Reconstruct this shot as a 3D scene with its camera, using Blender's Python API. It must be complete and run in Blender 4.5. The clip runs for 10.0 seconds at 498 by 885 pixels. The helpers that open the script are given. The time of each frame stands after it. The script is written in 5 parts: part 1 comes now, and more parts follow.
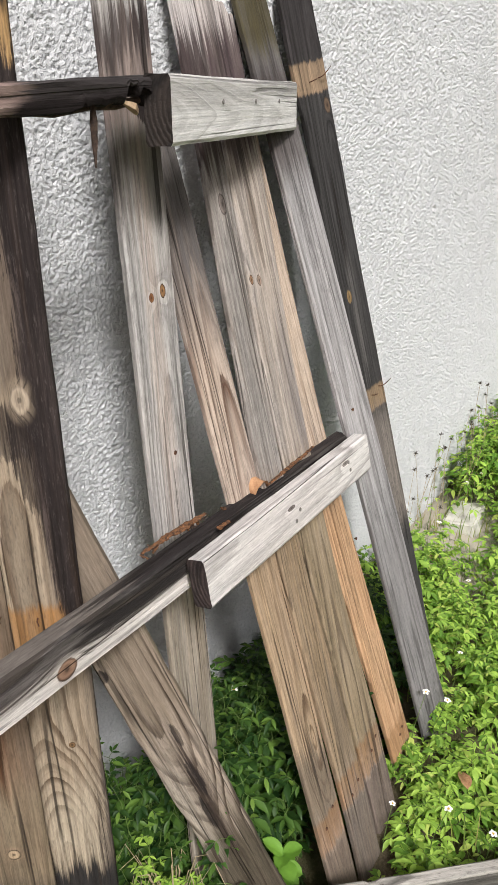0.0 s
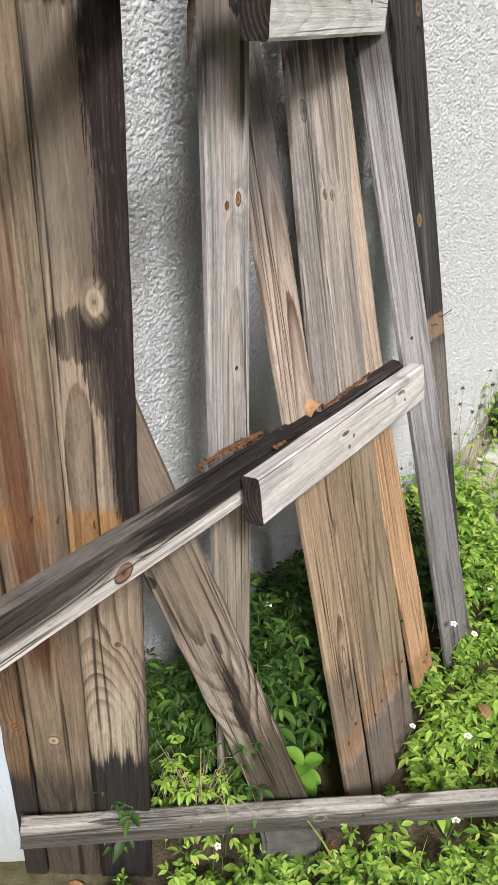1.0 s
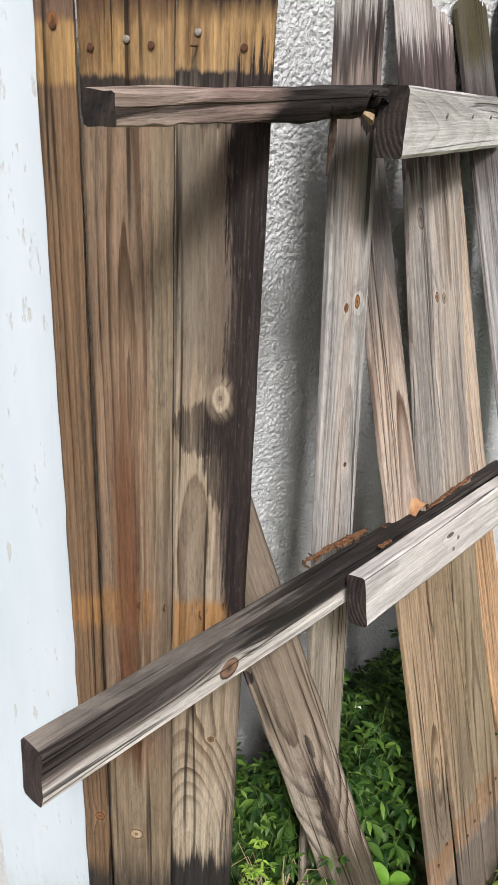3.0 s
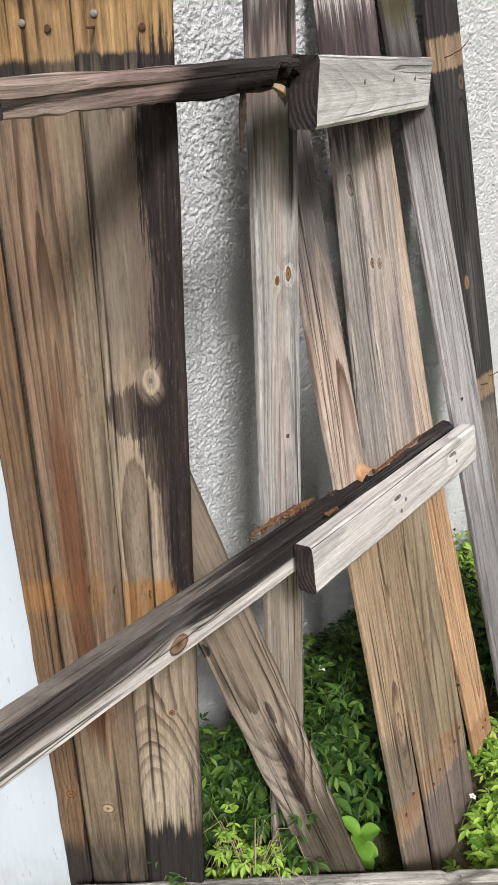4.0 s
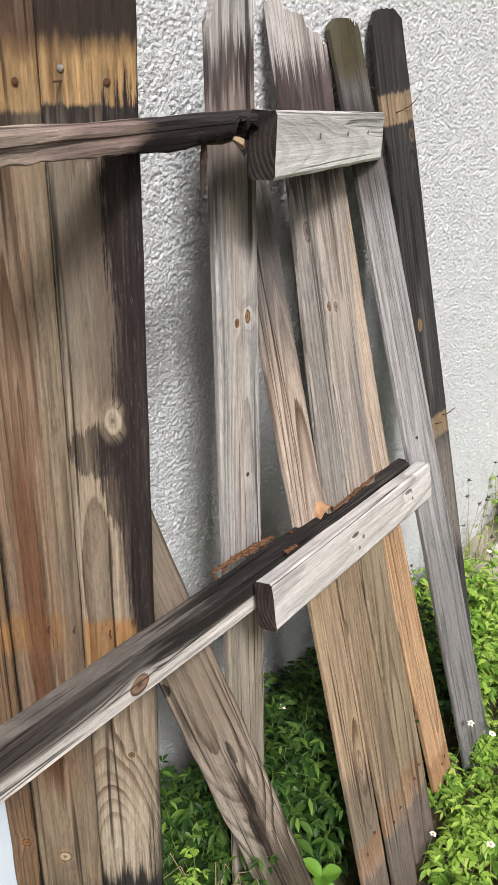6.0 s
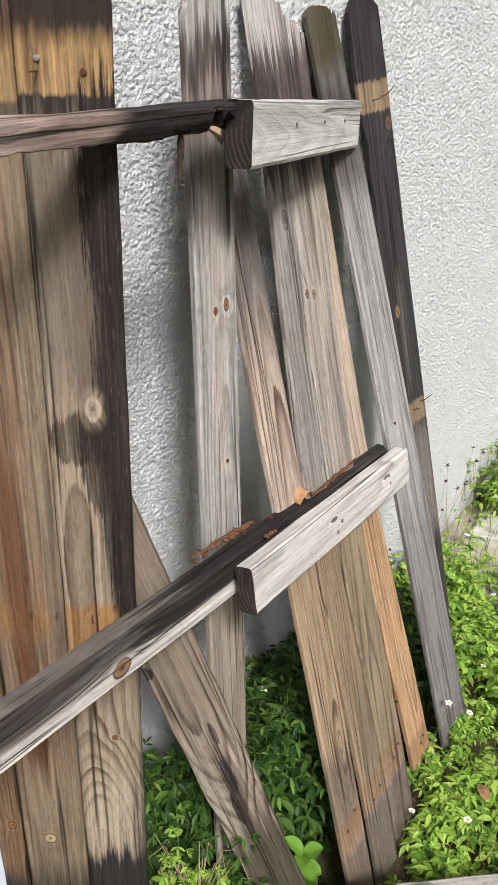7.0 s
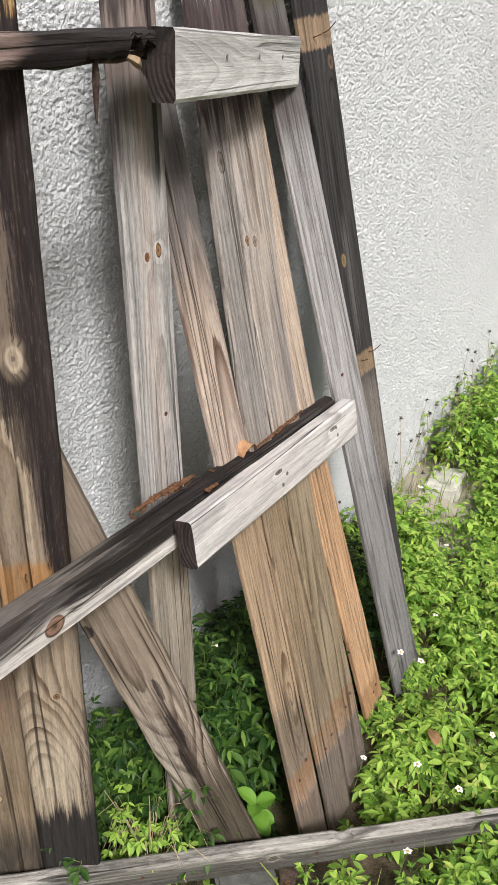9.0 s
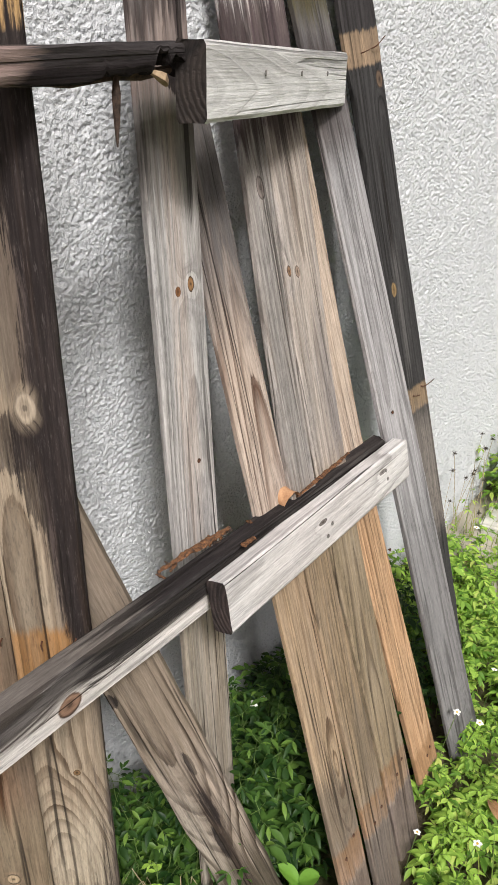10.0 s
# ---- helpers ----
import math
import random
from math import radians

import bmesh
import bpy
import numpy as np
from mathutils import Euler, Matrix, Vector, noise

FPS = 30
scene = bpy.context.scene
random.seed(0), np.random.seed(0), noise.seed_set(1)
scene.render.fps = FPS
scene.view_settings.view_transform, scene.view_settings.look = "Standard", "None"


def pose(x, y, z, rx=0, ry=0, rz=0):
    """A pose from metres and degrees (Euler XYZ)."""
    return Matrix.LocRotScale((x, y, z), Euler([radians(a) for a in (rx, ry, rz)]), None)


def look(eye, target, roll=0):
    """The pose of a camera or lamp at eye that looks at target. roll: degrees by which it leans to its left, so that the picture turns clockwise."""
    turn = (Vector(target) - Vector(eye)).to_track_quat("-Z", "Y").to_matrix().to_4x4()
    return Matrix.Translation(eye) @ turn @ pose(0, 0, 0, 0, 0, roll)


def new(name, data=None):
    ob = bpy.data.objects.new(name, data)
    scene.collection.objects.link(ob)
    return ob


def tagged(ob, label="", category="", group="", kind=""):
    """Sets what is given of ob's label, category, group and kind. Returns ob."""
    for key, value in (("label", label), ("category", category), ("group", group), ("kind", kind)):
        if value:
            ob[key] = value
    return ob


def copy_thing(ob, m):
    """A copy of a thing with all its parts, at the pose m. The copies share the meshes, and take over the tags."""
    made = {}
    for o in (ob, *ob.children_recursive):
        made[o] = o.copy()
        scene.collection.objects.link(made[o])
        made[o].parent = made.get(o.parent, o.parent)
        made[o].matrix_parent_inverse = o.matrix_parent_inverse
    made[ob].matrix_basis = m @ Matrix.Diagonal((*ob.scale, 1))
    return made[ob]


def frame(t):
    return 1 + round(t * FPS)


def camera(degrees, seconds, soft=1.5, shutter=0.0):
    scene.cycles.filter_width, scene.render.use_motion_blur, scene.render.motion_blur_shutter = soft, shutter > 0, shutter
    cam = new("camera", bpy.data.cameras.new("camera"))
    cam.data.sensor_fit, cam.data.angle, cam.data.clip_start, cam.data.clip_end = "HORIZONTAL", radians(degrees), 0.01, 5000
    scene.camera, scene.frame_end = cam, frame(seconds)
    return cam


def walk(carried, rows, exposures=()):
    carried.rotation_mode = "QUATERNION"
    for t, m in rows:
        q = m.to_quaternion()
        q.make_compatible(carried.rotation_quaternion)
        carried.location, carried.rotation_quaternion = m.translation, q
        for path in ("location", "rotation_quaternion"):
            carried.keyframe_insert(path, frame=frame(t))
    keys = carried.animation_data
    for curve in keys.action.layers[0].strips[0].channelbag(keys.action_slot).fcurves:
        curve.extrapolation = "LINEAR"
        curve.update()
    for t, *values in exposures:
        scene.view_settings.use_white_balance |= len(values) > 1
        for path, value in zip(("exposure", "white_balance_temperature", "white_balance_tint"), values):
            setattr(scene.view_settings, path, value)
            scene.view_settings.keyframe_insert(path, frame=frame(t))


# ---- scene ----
cam = camera(36.2, 10.0, soft=1.0)
PATH = [
    (0, (0.058, -0.01, 1.704), (-0.042, 1.795, 0.864), -0.7),
    (0.5, (0.039, -0.001, 1.698), (-0.045, 1.747, 0.73), 0.9),
    (1, (-0.004, -0.004, 1.693), (-0.157, 1.701, 0.67), 2.9),
    (1.5, (0.005, -0.015, 1.704), (-0.172, 1.75, 0.791), 2.5),
    (2, (-0.003, -0.038, 1.741), (-0.178, 1.773, 0.907), 3.8),
    (2.5, (-0.042, -0.044, 1.737), (-0.318, 1.778, 0.954), 4.1),
    (2.7, (-0.076, -0.026, 1.714), (-0.43, 1.774, 0.912), 3.8),
    (3.8, (-0.018, 0.001, 1.719), (-0.332, 1.74, 0.782), 0.6),
    (4, (-0.012, -0.002, 1.733), (-0.301, 1.749, 0.811), 0.3),
    (4.5, (0.002, 0.013, 1.732), (-0.247, 1.785, 0.84), 0.3),
    (5, (0.005, -0.001, 1.746), (-0.217, 1.792, 0.888), 0.8),
    (6.5, (-0.018, -0.026, 1.743), (-0.19, 1.785, 0.912), 1.9),
    (7, (-0.005, -0.034, 1.751), (-0.147, 1.765, 0.889), 1.9),
    (7.5, (0.004, -0.028, 1.733), (-0.104, 1.753, 0.829), 1.9),
    (8, (0.021, -0.005, 1.718), (-0.051, 1.758, 0.775), 2.0),
    (8.5, (0.026, -0.009, 1.717), (-0.026, 1.745, 0.757), 2.1),
    (9, (0.043, -0.008, 1.723), (-0.006, 1.751, 0.772), 2.1),
    (9.5, (0.051, 0.028, 1.734), (-0.039, 1.813, 0.836), 2.0),
    (10, (0.047, 0.121, 1.703), (-0.127, 1.899, 0.804), 0.4),
]
walk(cam, [(t, look(eye, target, roll)) for t, eye, target, roll in PATH])

# ---- world, sun and light: bright overcast daylight ----
world = bpy.data.worlds.new("overcast_sky")
scene.world = world
world.use_nodes = True
wn = world.node_tree
wn.nodes.clear()
SUN_ELEV, SUN_AZ = 46.0, 160.0      # degrees; azimuth clockwise from +y
sky = wn.nodes.new("ShaderNodeTexSky")
sky.sky_type = "NISHITA"
sky.sun_disc = False
sky.sun_elevation, sky.sun_rotation = radians(SUN_ELEV), radians(SUN_AZ)
sky.air_density, sky.dust_density, sky.ozone_density = 1.0, 6.0, 0.6
hsv = wn.nodes.new("ShaderNodeHueSaturation")
hsv.inputs["Saturation"].default_value = 0.5
bgn = wn.nodes.new("ShaderNodeBackground")
bgn.inputs["Strength"].default_value = 0.096
won = wn.nodes.new("ShaderNodeOutputWorld")
wn.links.new(sky.outputs[0], hsv.inputs["Color"])
wn.links.new(hsv.outputs[0], bgn.inputs["Color"])
wn.links.new(bgn.outputs[0], won.inputs["Surface"])

sun_data = bpy.data.lights.new("sun", "SUN")
sun_data.energy, sun_data.angle, sun_data.color = 4.2, radians(13), (1.0, 0.985, 0.96)
sun = new("sun", sun_data)
se, sa = radians(SUN_ELEV), radians(SUN_AZ)
sun.matrix_world = look((0, 0, 8), (-8 * math.sin(sa) * math.cos(se), -8 * math.cos(sa) * math.cos(se), 8 - 8 * math.sin(se)))


# ---- materials ----
class Val:
    """A number in a node tree, with arithmetic."""

    def __init__(self, tree, sock):
        self.tree, self.sock = tree, sock

    def op(self, kind, *others, clamp=False):
        n = self.tree.nodes.new("ShaderNodeMath")
        n.operation, n.use_clamp = kind, clamp
        for k, o in enumerate((self, *others)):
            if isinstance(o, Val):
                self.tree.links.new(o.sock, n.inputs[k])
            else:
                n.inputs[k].default_value = o
        return Val(self.tree, n.outputs[0])

    def __add__(self, o): return self.op("ADD", o)
    def __sub__(self, o): return self.op("SUBTRACT", o)
    def __mul__(self, o): return self.op("MULTIPLY", o)
    def __truediv__(self, o): return self.op("DIVIDE", o)
    def sqrt(self): return self.op("SQRT")
    def sin(self): return self.op("SINE")
    def power(self, o): return self.op("POWER", o)

    def step(self, a, b):
        """0 below a, 1 above b, smooth between (a may lie above b)."""
        n = self.tree.nodes.new("ShaderNodeMapRange")
        n.interpolation_type = "SMOOTHSTEP"
        lo, hi, x, y = (a, b, 0.0, 1.0) if a < b else (b, a, 1.0, 0.0)
        for key, v in (("From Min", lo), ("From Max", hi), ("To Min", x), ("To Max", y)):
            n.inputs[key].default_value = v
        self.tree.links.new(self.sock, n.inputs["Value"])
        return Val(self.tree, n.outputs[0])


class Mat:
    """A principled material under construction."""

    def __init__(self, name, rough=0.8, spec=0.3):
        self.mat = bpy.data.materials.new(name)
        self.mat.use_nodes = True
        self.t = self.mat.node_tree
        self.bsdf = self.t.nodes["Principled BSDF"]
        self.bsdf.inputs["Roughness"].default_value = rough
        self.bsdf.inputs["Specular IOR Level"].default_value = spec
        tc = self.t.nodes.new("ShaderNodeTexCoord")
        self.co = tc.outputs["Object"]
        sep = self.t.nodes.new("ShaderNodeSeparateXYZ")
        self.t.links.new(self.co, sep.inputs[0])
        self.x, self.y, self.z = (Val(self.t, s) for s in sep.outputs)

    def noise(self, scale=(1, 1, 1), detail=3.0, rough=0.55, shift=(0, 0, 0), distortion=0.0):
        m = self.t.nodes.new("ShaderNodeMapping")
        m.inputs["Scale"].default_value, m.inputs["Location"].default_value = scale, shift
        n = self.t.nodes.new("ShaderNodeTexNoise")
        n.inputs["Scale"].default_value = 1.0
        n.inputs["Detail"].default_value, n.inputs["Roughness"].default_value = detail, rough
        n.inputs["Distortion"].default_value = distortion
        self.t.links.new(self.co, m.inputs["Vector"])
        self.t.links.new(m.outputs[0], n.inputs["Vector"])
        return Val(self.t, n.outputs[0])

    def noise_at(self, x, y, z, detail=3.0, rough=0.55):
        c = self.t.nodes.new("ShaderNodeCombineXYZ")
        for k, v in enumerate((x, y, z)):
            if isinstance(v, Val):
                self.t.links.new(v.sock, c.inputs[k])
            else:
                c.inputs[k].default_value = v
        n = self.t.nodes.new("ShaderNodeTexNoise")
        n.inputs["Scale"].default_value = 1.0
        n.inputs["Detail"].default_value, n.inputs["Roughness"].default_value = detail, rough
        self.t.links.new(c.outputs[0], n.inputs["Vector"])
        return Val(self.t, n.outputs[0])

    def rgb(self, c):
        n = self.t.nodes.new("ShaderNodeRGB")
        n.outputs[0].default_value = (*c, 1)
        return n.outputs[0]

    def mix(self, a, b, f, kind="MIX"):
        n = self.t.nodes.new("ShaderNodeMix")
        n.data_type, n.blend_type = "RGBA", kind
        for key, v in ((6, a), (7, b)):
            if isinstance(v, tuple):
                n.inputs[key].default_value = (*v, 1)
            else:
                self.t.links.new(v, n.inputs[key])
        if isinstance(f, Val):
            self.t.links.new(f.sock, n.inputs[0])
        else:
            n.inputs[0].default_value = f
        return n.outputs[2]

    def grey(self, v):
        n = self.t.nodes.new("ShaderNodeCombineColor")
        for k in range(3):
            self.t.links.new(v.sock, n.inputs[k])
        return n.outputs[0]

    def random(self, island=False):
        if island:
            return Val(self.t, self.t.nodes.new("ShaderNodeNewGeometry").outputs["Random Per Island"])
        return Val(self.t, self.t.nodes.new("ShaderNodeObjectInfo").outputs["Random"])

    def finish(self, col, height=None, dist=0.001, strength=0.6, rough=None):
        self.t.links.new(col, self.bsdf.inputs["Base Color"])
        if height is not None:
            b = self.t.nodes.new("ShaderNodeBump")
            b.inputs["Strength"].default_value, b.inputs["Distance"].default_value = strength, dist
            self.t.links.new(height.sock, b.inputs["Height"])
            self.t.links.new(b.outputs[0], self.bsdf.inputs["Normal"])
        if rough is not None:
            self.t.links.new(rough.sock, self.bsdf.inputs["Roughness"])
        return self.mat


def wood(name, early, late, wash, pith=(0.0, 0.03, 0.02), freq=230.0, ring=0.8, wash_amount=0.45,
         stains_and_shade=(), knots=(), seed=0.0, rough=0.82, flip=False, fine=0.75, mildew=0.3, checks=0.8, grime=0.4, bold=(), arch=None, chars=()):
    """Weathered softwood whose growth rings are cut by the board's face. The grain runs along z (along x where flip is set).
    pith: x of the heart, its depth at z = 0 and how that depth drifts along z (cathedral figures where it nears 0).
    stains_and_shade: (z0, z1, soft, colour, amount, jag[, x0, x1]); knots: (x, z, rx, rz, colour).
    chars: burnt patches (x, z, rx, rz, amount), ragged along the grain."""
    m = Mat(name, rough, 0.12)
    x, z = (m.z, m.x) if flip else (m.x, m.z)

    def along(across, length):
        return (length, across, across) if flip else (across, across, length)

    sh = (seed, seed * 1.7, seed * 0.6)
    drift = m.noise(along(7, 1.6), 2.0, 0.5, sh) - 0.5
    drift2 = m.noise(along(22, 4.0), 2.0, 0.5, sh) - 0.5
    depth = z * pith[2] + pith[1] + drift * 0.034
    if arch:
        # the saw leaves the heart quickly here: nested arches
        depth = depth + z.step(arch[0], arch[1]) * arch[2]
    dx = x - pith[0] + drift * 0.016 + drift2 * 0.006
    rad = (dx * dx + depth * depth).sqrt()
    masks = []
    for kx, kz, rx, rz, col in knots:
        q = (((x - kx) / rx) * ((x - kx) / rx) + ((z - kz) / rz) * ((z - kz) / rz)).sqrt()
        bell = (q * -0.55).op("EXPONENT")
        rad = rad + bell * (rx * 1.6)
        masks.append((q, col))
    fibre = m.noise(along(420, 7), 4.0, 0.7, sh)
    dash = m.noise(along(300, 38), 4.0, 0.75, (seed, 9, 2))
    streak = m.noise(along(70, 1.7), 4.0, 0.65, (seed + 3, seed, 1))
    mid = m.noise(along(135, 3.2), 5.0, 0.72, (seed + 5, 2, seed))
    patch = m.noise(along(13, 2.4), 5.0, 0.65, (seed, 2, seed))
    broad = m.noise(along(5, 0.8), 3.0, 0.5, (seed * 0.7, 5, seed))
    warp = fibre - 0.5
    # growth rings: pale early wood that deepens to a dark late line with a sharp far edge
    phase = rad * (freq * 1.05) + (m.noise_at(rad * (freq * 0.4), seed * 3.1, z * 0.4, 2.0, 0.5) - 0.5) * 3.0 + warp * 0.16 + (mid - 0.5) * 0.25
    saw = phase.op("FRACT")
    which = phase.op("FLOOR")
    strength = m.noise_at(which * 3.7, seed * 1.9 + 2, z * 1.6, 2.0, 0.5).step(0.30, 0.68)
    dark_line = saw.step(0.25, 0.94).power(1.5) * saw.step(1.0, 0.95)
    lines = m.noise_at(rad * (freq * 3.4) + warp * 0.5, seed * 1.3 + 4, z * 0.5, 4.0, 0.65)
    late_f = dark_line * (strength * 0.75 + 0.25) + lines.step(0.50, 0.66) * 0.26
    col = m.mix(early, late, late_f.op("MULTIPLY", ring, clamp=True))
    col = m.mix(col, wash, patch.step(0.44, 0.62) * wash_amount)
    col = m.mix(col, tuple(min(1, c * 1.35) for c in wash), lines.step(0.45, 0.32) * 0.35)
    for s in stains_and_shade:
        z0, z1, soft, scol, amt, jag = s[:6]
        zz = z + (streak - 0.5) * jag * 1.6 + (mid - 0.5) * jag * 1.2 + (broad - 0.5) * jag * 0.5
        f = zz.step(z0 - soft, z0 + soft) * zz.step(z1 + soft, z1 - soft) * (lines * 0.5 + patch * 1.0 + mid * 0.9 - 0.22)
        if len(s) > 6:
            xx = x + (broad - 0.5) * 0.06 + (streak - 0.5) * 0.06 + (mid - 0.5) * 0.05 + (lines - 0.5) * 0.03
            xs = 0.012
            f = f * xx.step(s[6] - xs, s[6] + xs) * xx.step(s[7] + xs, s[7] - xs)
        col = m.mix(col, scol, f.op("MULTIPLY", amt, clamp=True))
    for cx, cz, rx, rz, amt in chars:
        q = (((x - cx) / rx) * ((x - cx) / rx) + ((z - cz) / rz) * ((z - cz) / rz)).sqrt()
        q = q + (mid - 0.5) * 1.5 + (patch - 0.5) * 1.1 + (lines - 0.5) * 0.8 + (dash - 0.5) * 0.7
        f = q.step(1.08, 0.86)
        col = m.mix(col, CHAR, (f * (mid.step(0.66, 0.42) * 0.35 + lines * 0.3 + 0.52)).op("MULTIPLY", amt, clamp=True))
        col = m.mix(col, (0.105, 0.092, 0.086), f * dash.step(0.56, 0.68) * 0.38)
    if bold:
        # dark flames of late wood, broken into tongues by weather
        z0, z1, amt = bold
        tongue = m.noise(along(30, 3.0), 3.0, 0.6, (seed + 6, 3, seed))
        win = z.step(z0 - 0.06, z0 + 0.06) * z.step(z1 + 0.06, z1 - 0.06)
        f = saw.step(0.45, 0.80) * saw.step(1.0, 0.95) * strength * (tongue.step(0.42, 0.60) * 0.85 + 0.15)
        col = m.mix(col, tuple(c * 0.6 for c in late), (f * win).op("MULTIPLY", amt, clamp=True))
    col = m.mix(col, tuple(c * 0.35 for c in late), streak.step(0.56, 0.70) * grime)
    if mildew:
        spots = m.noise(along(230, 40), 3.0, 0.7, (seed, 8, 8))
        col = m.mix(col, (0.026, 0.023, 0.023), (patch * 0.45 + spots * 0.6).step(0.55, 0.66) * mildew)
    for q, kc in masks:
        qq = q + (mid - 0.5) * 0.5 + warp * 0.2
        halo = tuple(min(1, c * 1.35) for c in early)
        col = m.mix(col, halo, qq.step(2.1, 1.0) * lines.step(0.35, 0.6) * 0.5)
        rk = (qq * 7.0 + (patch - 0.5) * 12.0 + (streak - 0.5) * 8.0).sin() * 0.5 + 0.5
        inner = m.mix(kc, tuple(c * 0.5 for c in kc), rk * (mid * 1.2))
        inner = m.mix(inner, (0.02, 0.015, 0.012), qq.step(0.30, 0.12) * 0.6)
        inner = m.mix(inner, (0.02, 0.015, 0.012), (qq - 0.98).op("ABSOLUTE").step(0.22, 0.02) * patch.step(0.38, 0.58) * 0.85)
        col = m.mix(col, inner, qq.step(1.12, 0.96))
    # fibres of raised grain, worn and dirty
    tone = (mid - 0.5) * 2.3 + (dash - 0.5) * 1.25 + (fibre - 0.5) * 0.8 + 1.04
    col = m.mix(col, m.grey(tone.op("MAXIMUM", 0.30).op("MINIMUM", 1.75)), fine, "MULTIPLY")
    crack = m.noise(along(48, 0.7), 1.0, 0.4, (seed * 2, 4, seed)) + (mid - 0.5) * 0.05
    gate = m.noise(along(26, 1.6), 2.0, 0.5, (1, seed, 6)).step(0.50, 0.60)
    cracks = (crack - 0.5).op("ABSOLUTE").step(0.030, 0.010) * gate
    col = m.mix(col, (0.014, 0.011, 0.010), cracks * checks)
    return m.finish(col, late_f * 0.4 + fibre * 0.4 + mid * 0.7 + dash * 0.5 - cracks * 1.4, 0.0024, 0.8, fibre * 0.2 + (rough - 0.1))


def end_grain(name, light, dark, seed=0.0):
    m = Mat(name, 0.9)
    rad = ((m.x - 0.03) * (m.x - 0.03) + (m.y + 0.05) * (m.y + 0.05) + (m.z + 0.04) * (m.z + 0.04)).sqrt()
    n = m.noise((160, 160, 160), 4, 0.6, (seed, 0, 0))
    b = m.noise((25, 25, 25), 3, 0.6, (0, seed, 0))
    w = (rad * 900.0 + n * 6.0).sin() * 0.5 + 0.5
    col = m.mix(dark, light, (w * 0.22 + n * 0.78) * b.step(0.30, 0.65))
    return m.finish(col, w * 0.6 + n, 0.002, 0.9)


def plain(name, a, b, scale=40.0, rough=0.7, dist=0.001, metal=0.0, spec=0.3):
    m = Mat(name, rough, spec)
    n, g = m.noise((scale,) * 3, 4, 0.6), m.noise((scale * 6,) * 3, 3, 0.6, (3, 1, 4))
    m.bsdf.inputs["Metallic"].default_value = metal
    return m.finish(m.mix(a, b, (n * 0.7 + g * 0.3).step(0.35, 0.65)), n * 0.5 + g * 0.5, dist, 0.6)


ORANGE, CHAR, GREYDARK = (0.28, 0.14, 0.05), (0.024, 0.0185, 0.018), (0.026, 0.024, 0.023)
MUSTARD = (0.33, 0.205, 0.09)
KNOT, KNOTPALE = (0.20, 0.09, 0.04), (0.36, 0.27, 0.18)
FOOT = (0.22, 0.118, 0.055)
W = {}
W["A"] = wood("wood_brown_narrow", (0.164, 0.103, 0.062), (0.035, 0.018, 0.010), (0.121, 0.086, 0.058), (0.09, 0.02, 0.004), 115, 0.8, 0.4,
              [(1.795, 3, 0.012, (0.12, 0.08, 0.062), 0.9, 0.05), (1.725, 1.79, 0.006, MUSTARD, 0.8, 0.02), (0.94, 1.0, 0.015, ORANGE, 0.5, 0.04), (-1, 0.37, 0.04, GREYDARK, 1.0, 0.06)],
              [(0.0, 1.79, 0.006, 0.009, KNOT), (0.007, 0.507, 0.009, 0.010, KNOT)], 1.0)
# a narrow dark band runs just below the mustard rail mark
W["B"] = wood("wood_brown_wide", (0.214, 0.146, 0.100), (0.052, 0.028, 0.015), (0.172, 0.133, 0.098), (-0.004, -0.070, 0.052), 68, 0.85, 0.4,
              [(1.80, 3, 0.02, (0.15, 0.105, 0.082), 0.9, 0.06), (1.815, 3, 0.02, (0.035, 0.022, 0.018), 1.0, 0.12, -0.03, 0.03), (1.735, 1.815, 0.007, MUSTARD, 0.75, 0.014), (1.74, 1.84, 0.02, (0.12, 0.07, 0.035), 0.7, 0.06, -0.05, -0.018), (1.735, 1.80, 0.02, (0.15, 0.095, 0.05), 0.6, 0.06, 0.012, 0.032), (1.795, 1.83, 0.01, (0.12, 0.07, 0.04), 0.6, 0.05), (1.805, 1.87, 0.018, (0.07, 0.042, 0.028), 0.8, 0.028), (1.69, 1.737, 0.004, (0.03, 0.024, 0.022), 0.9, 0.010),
               (0.95, 1.02, 0.015, ORANGE, 0.6, 0.05, -0.1, 0.03), (0.66, 1.32, 0.12, (0.105, 0.046, 0.024), 0.85, 0.2, -0.028, 0.012),
               (1.02, 1.72, 0.1, (0.25, 0.21, 0.15), 0.5, 0.2, 0.026, 0.08), (0.6, 1.2, 0.1, (0.11, 0.085, 0.065), 0.6, 0.2, 0.032, 0.08),
               (0.35, 0.64, 0.05, (0.18, 0.145, 0.10), 0.65, 0.1), (-1, 0.38, 0.06, (0.035, 0.034, 0.030), 0.85, 0.12)],
              [(-0.0075, 0.468, 0.0115, 0.013, KNOTPALE)], 2.3, bold=(0.2, 1.7, 0.3))
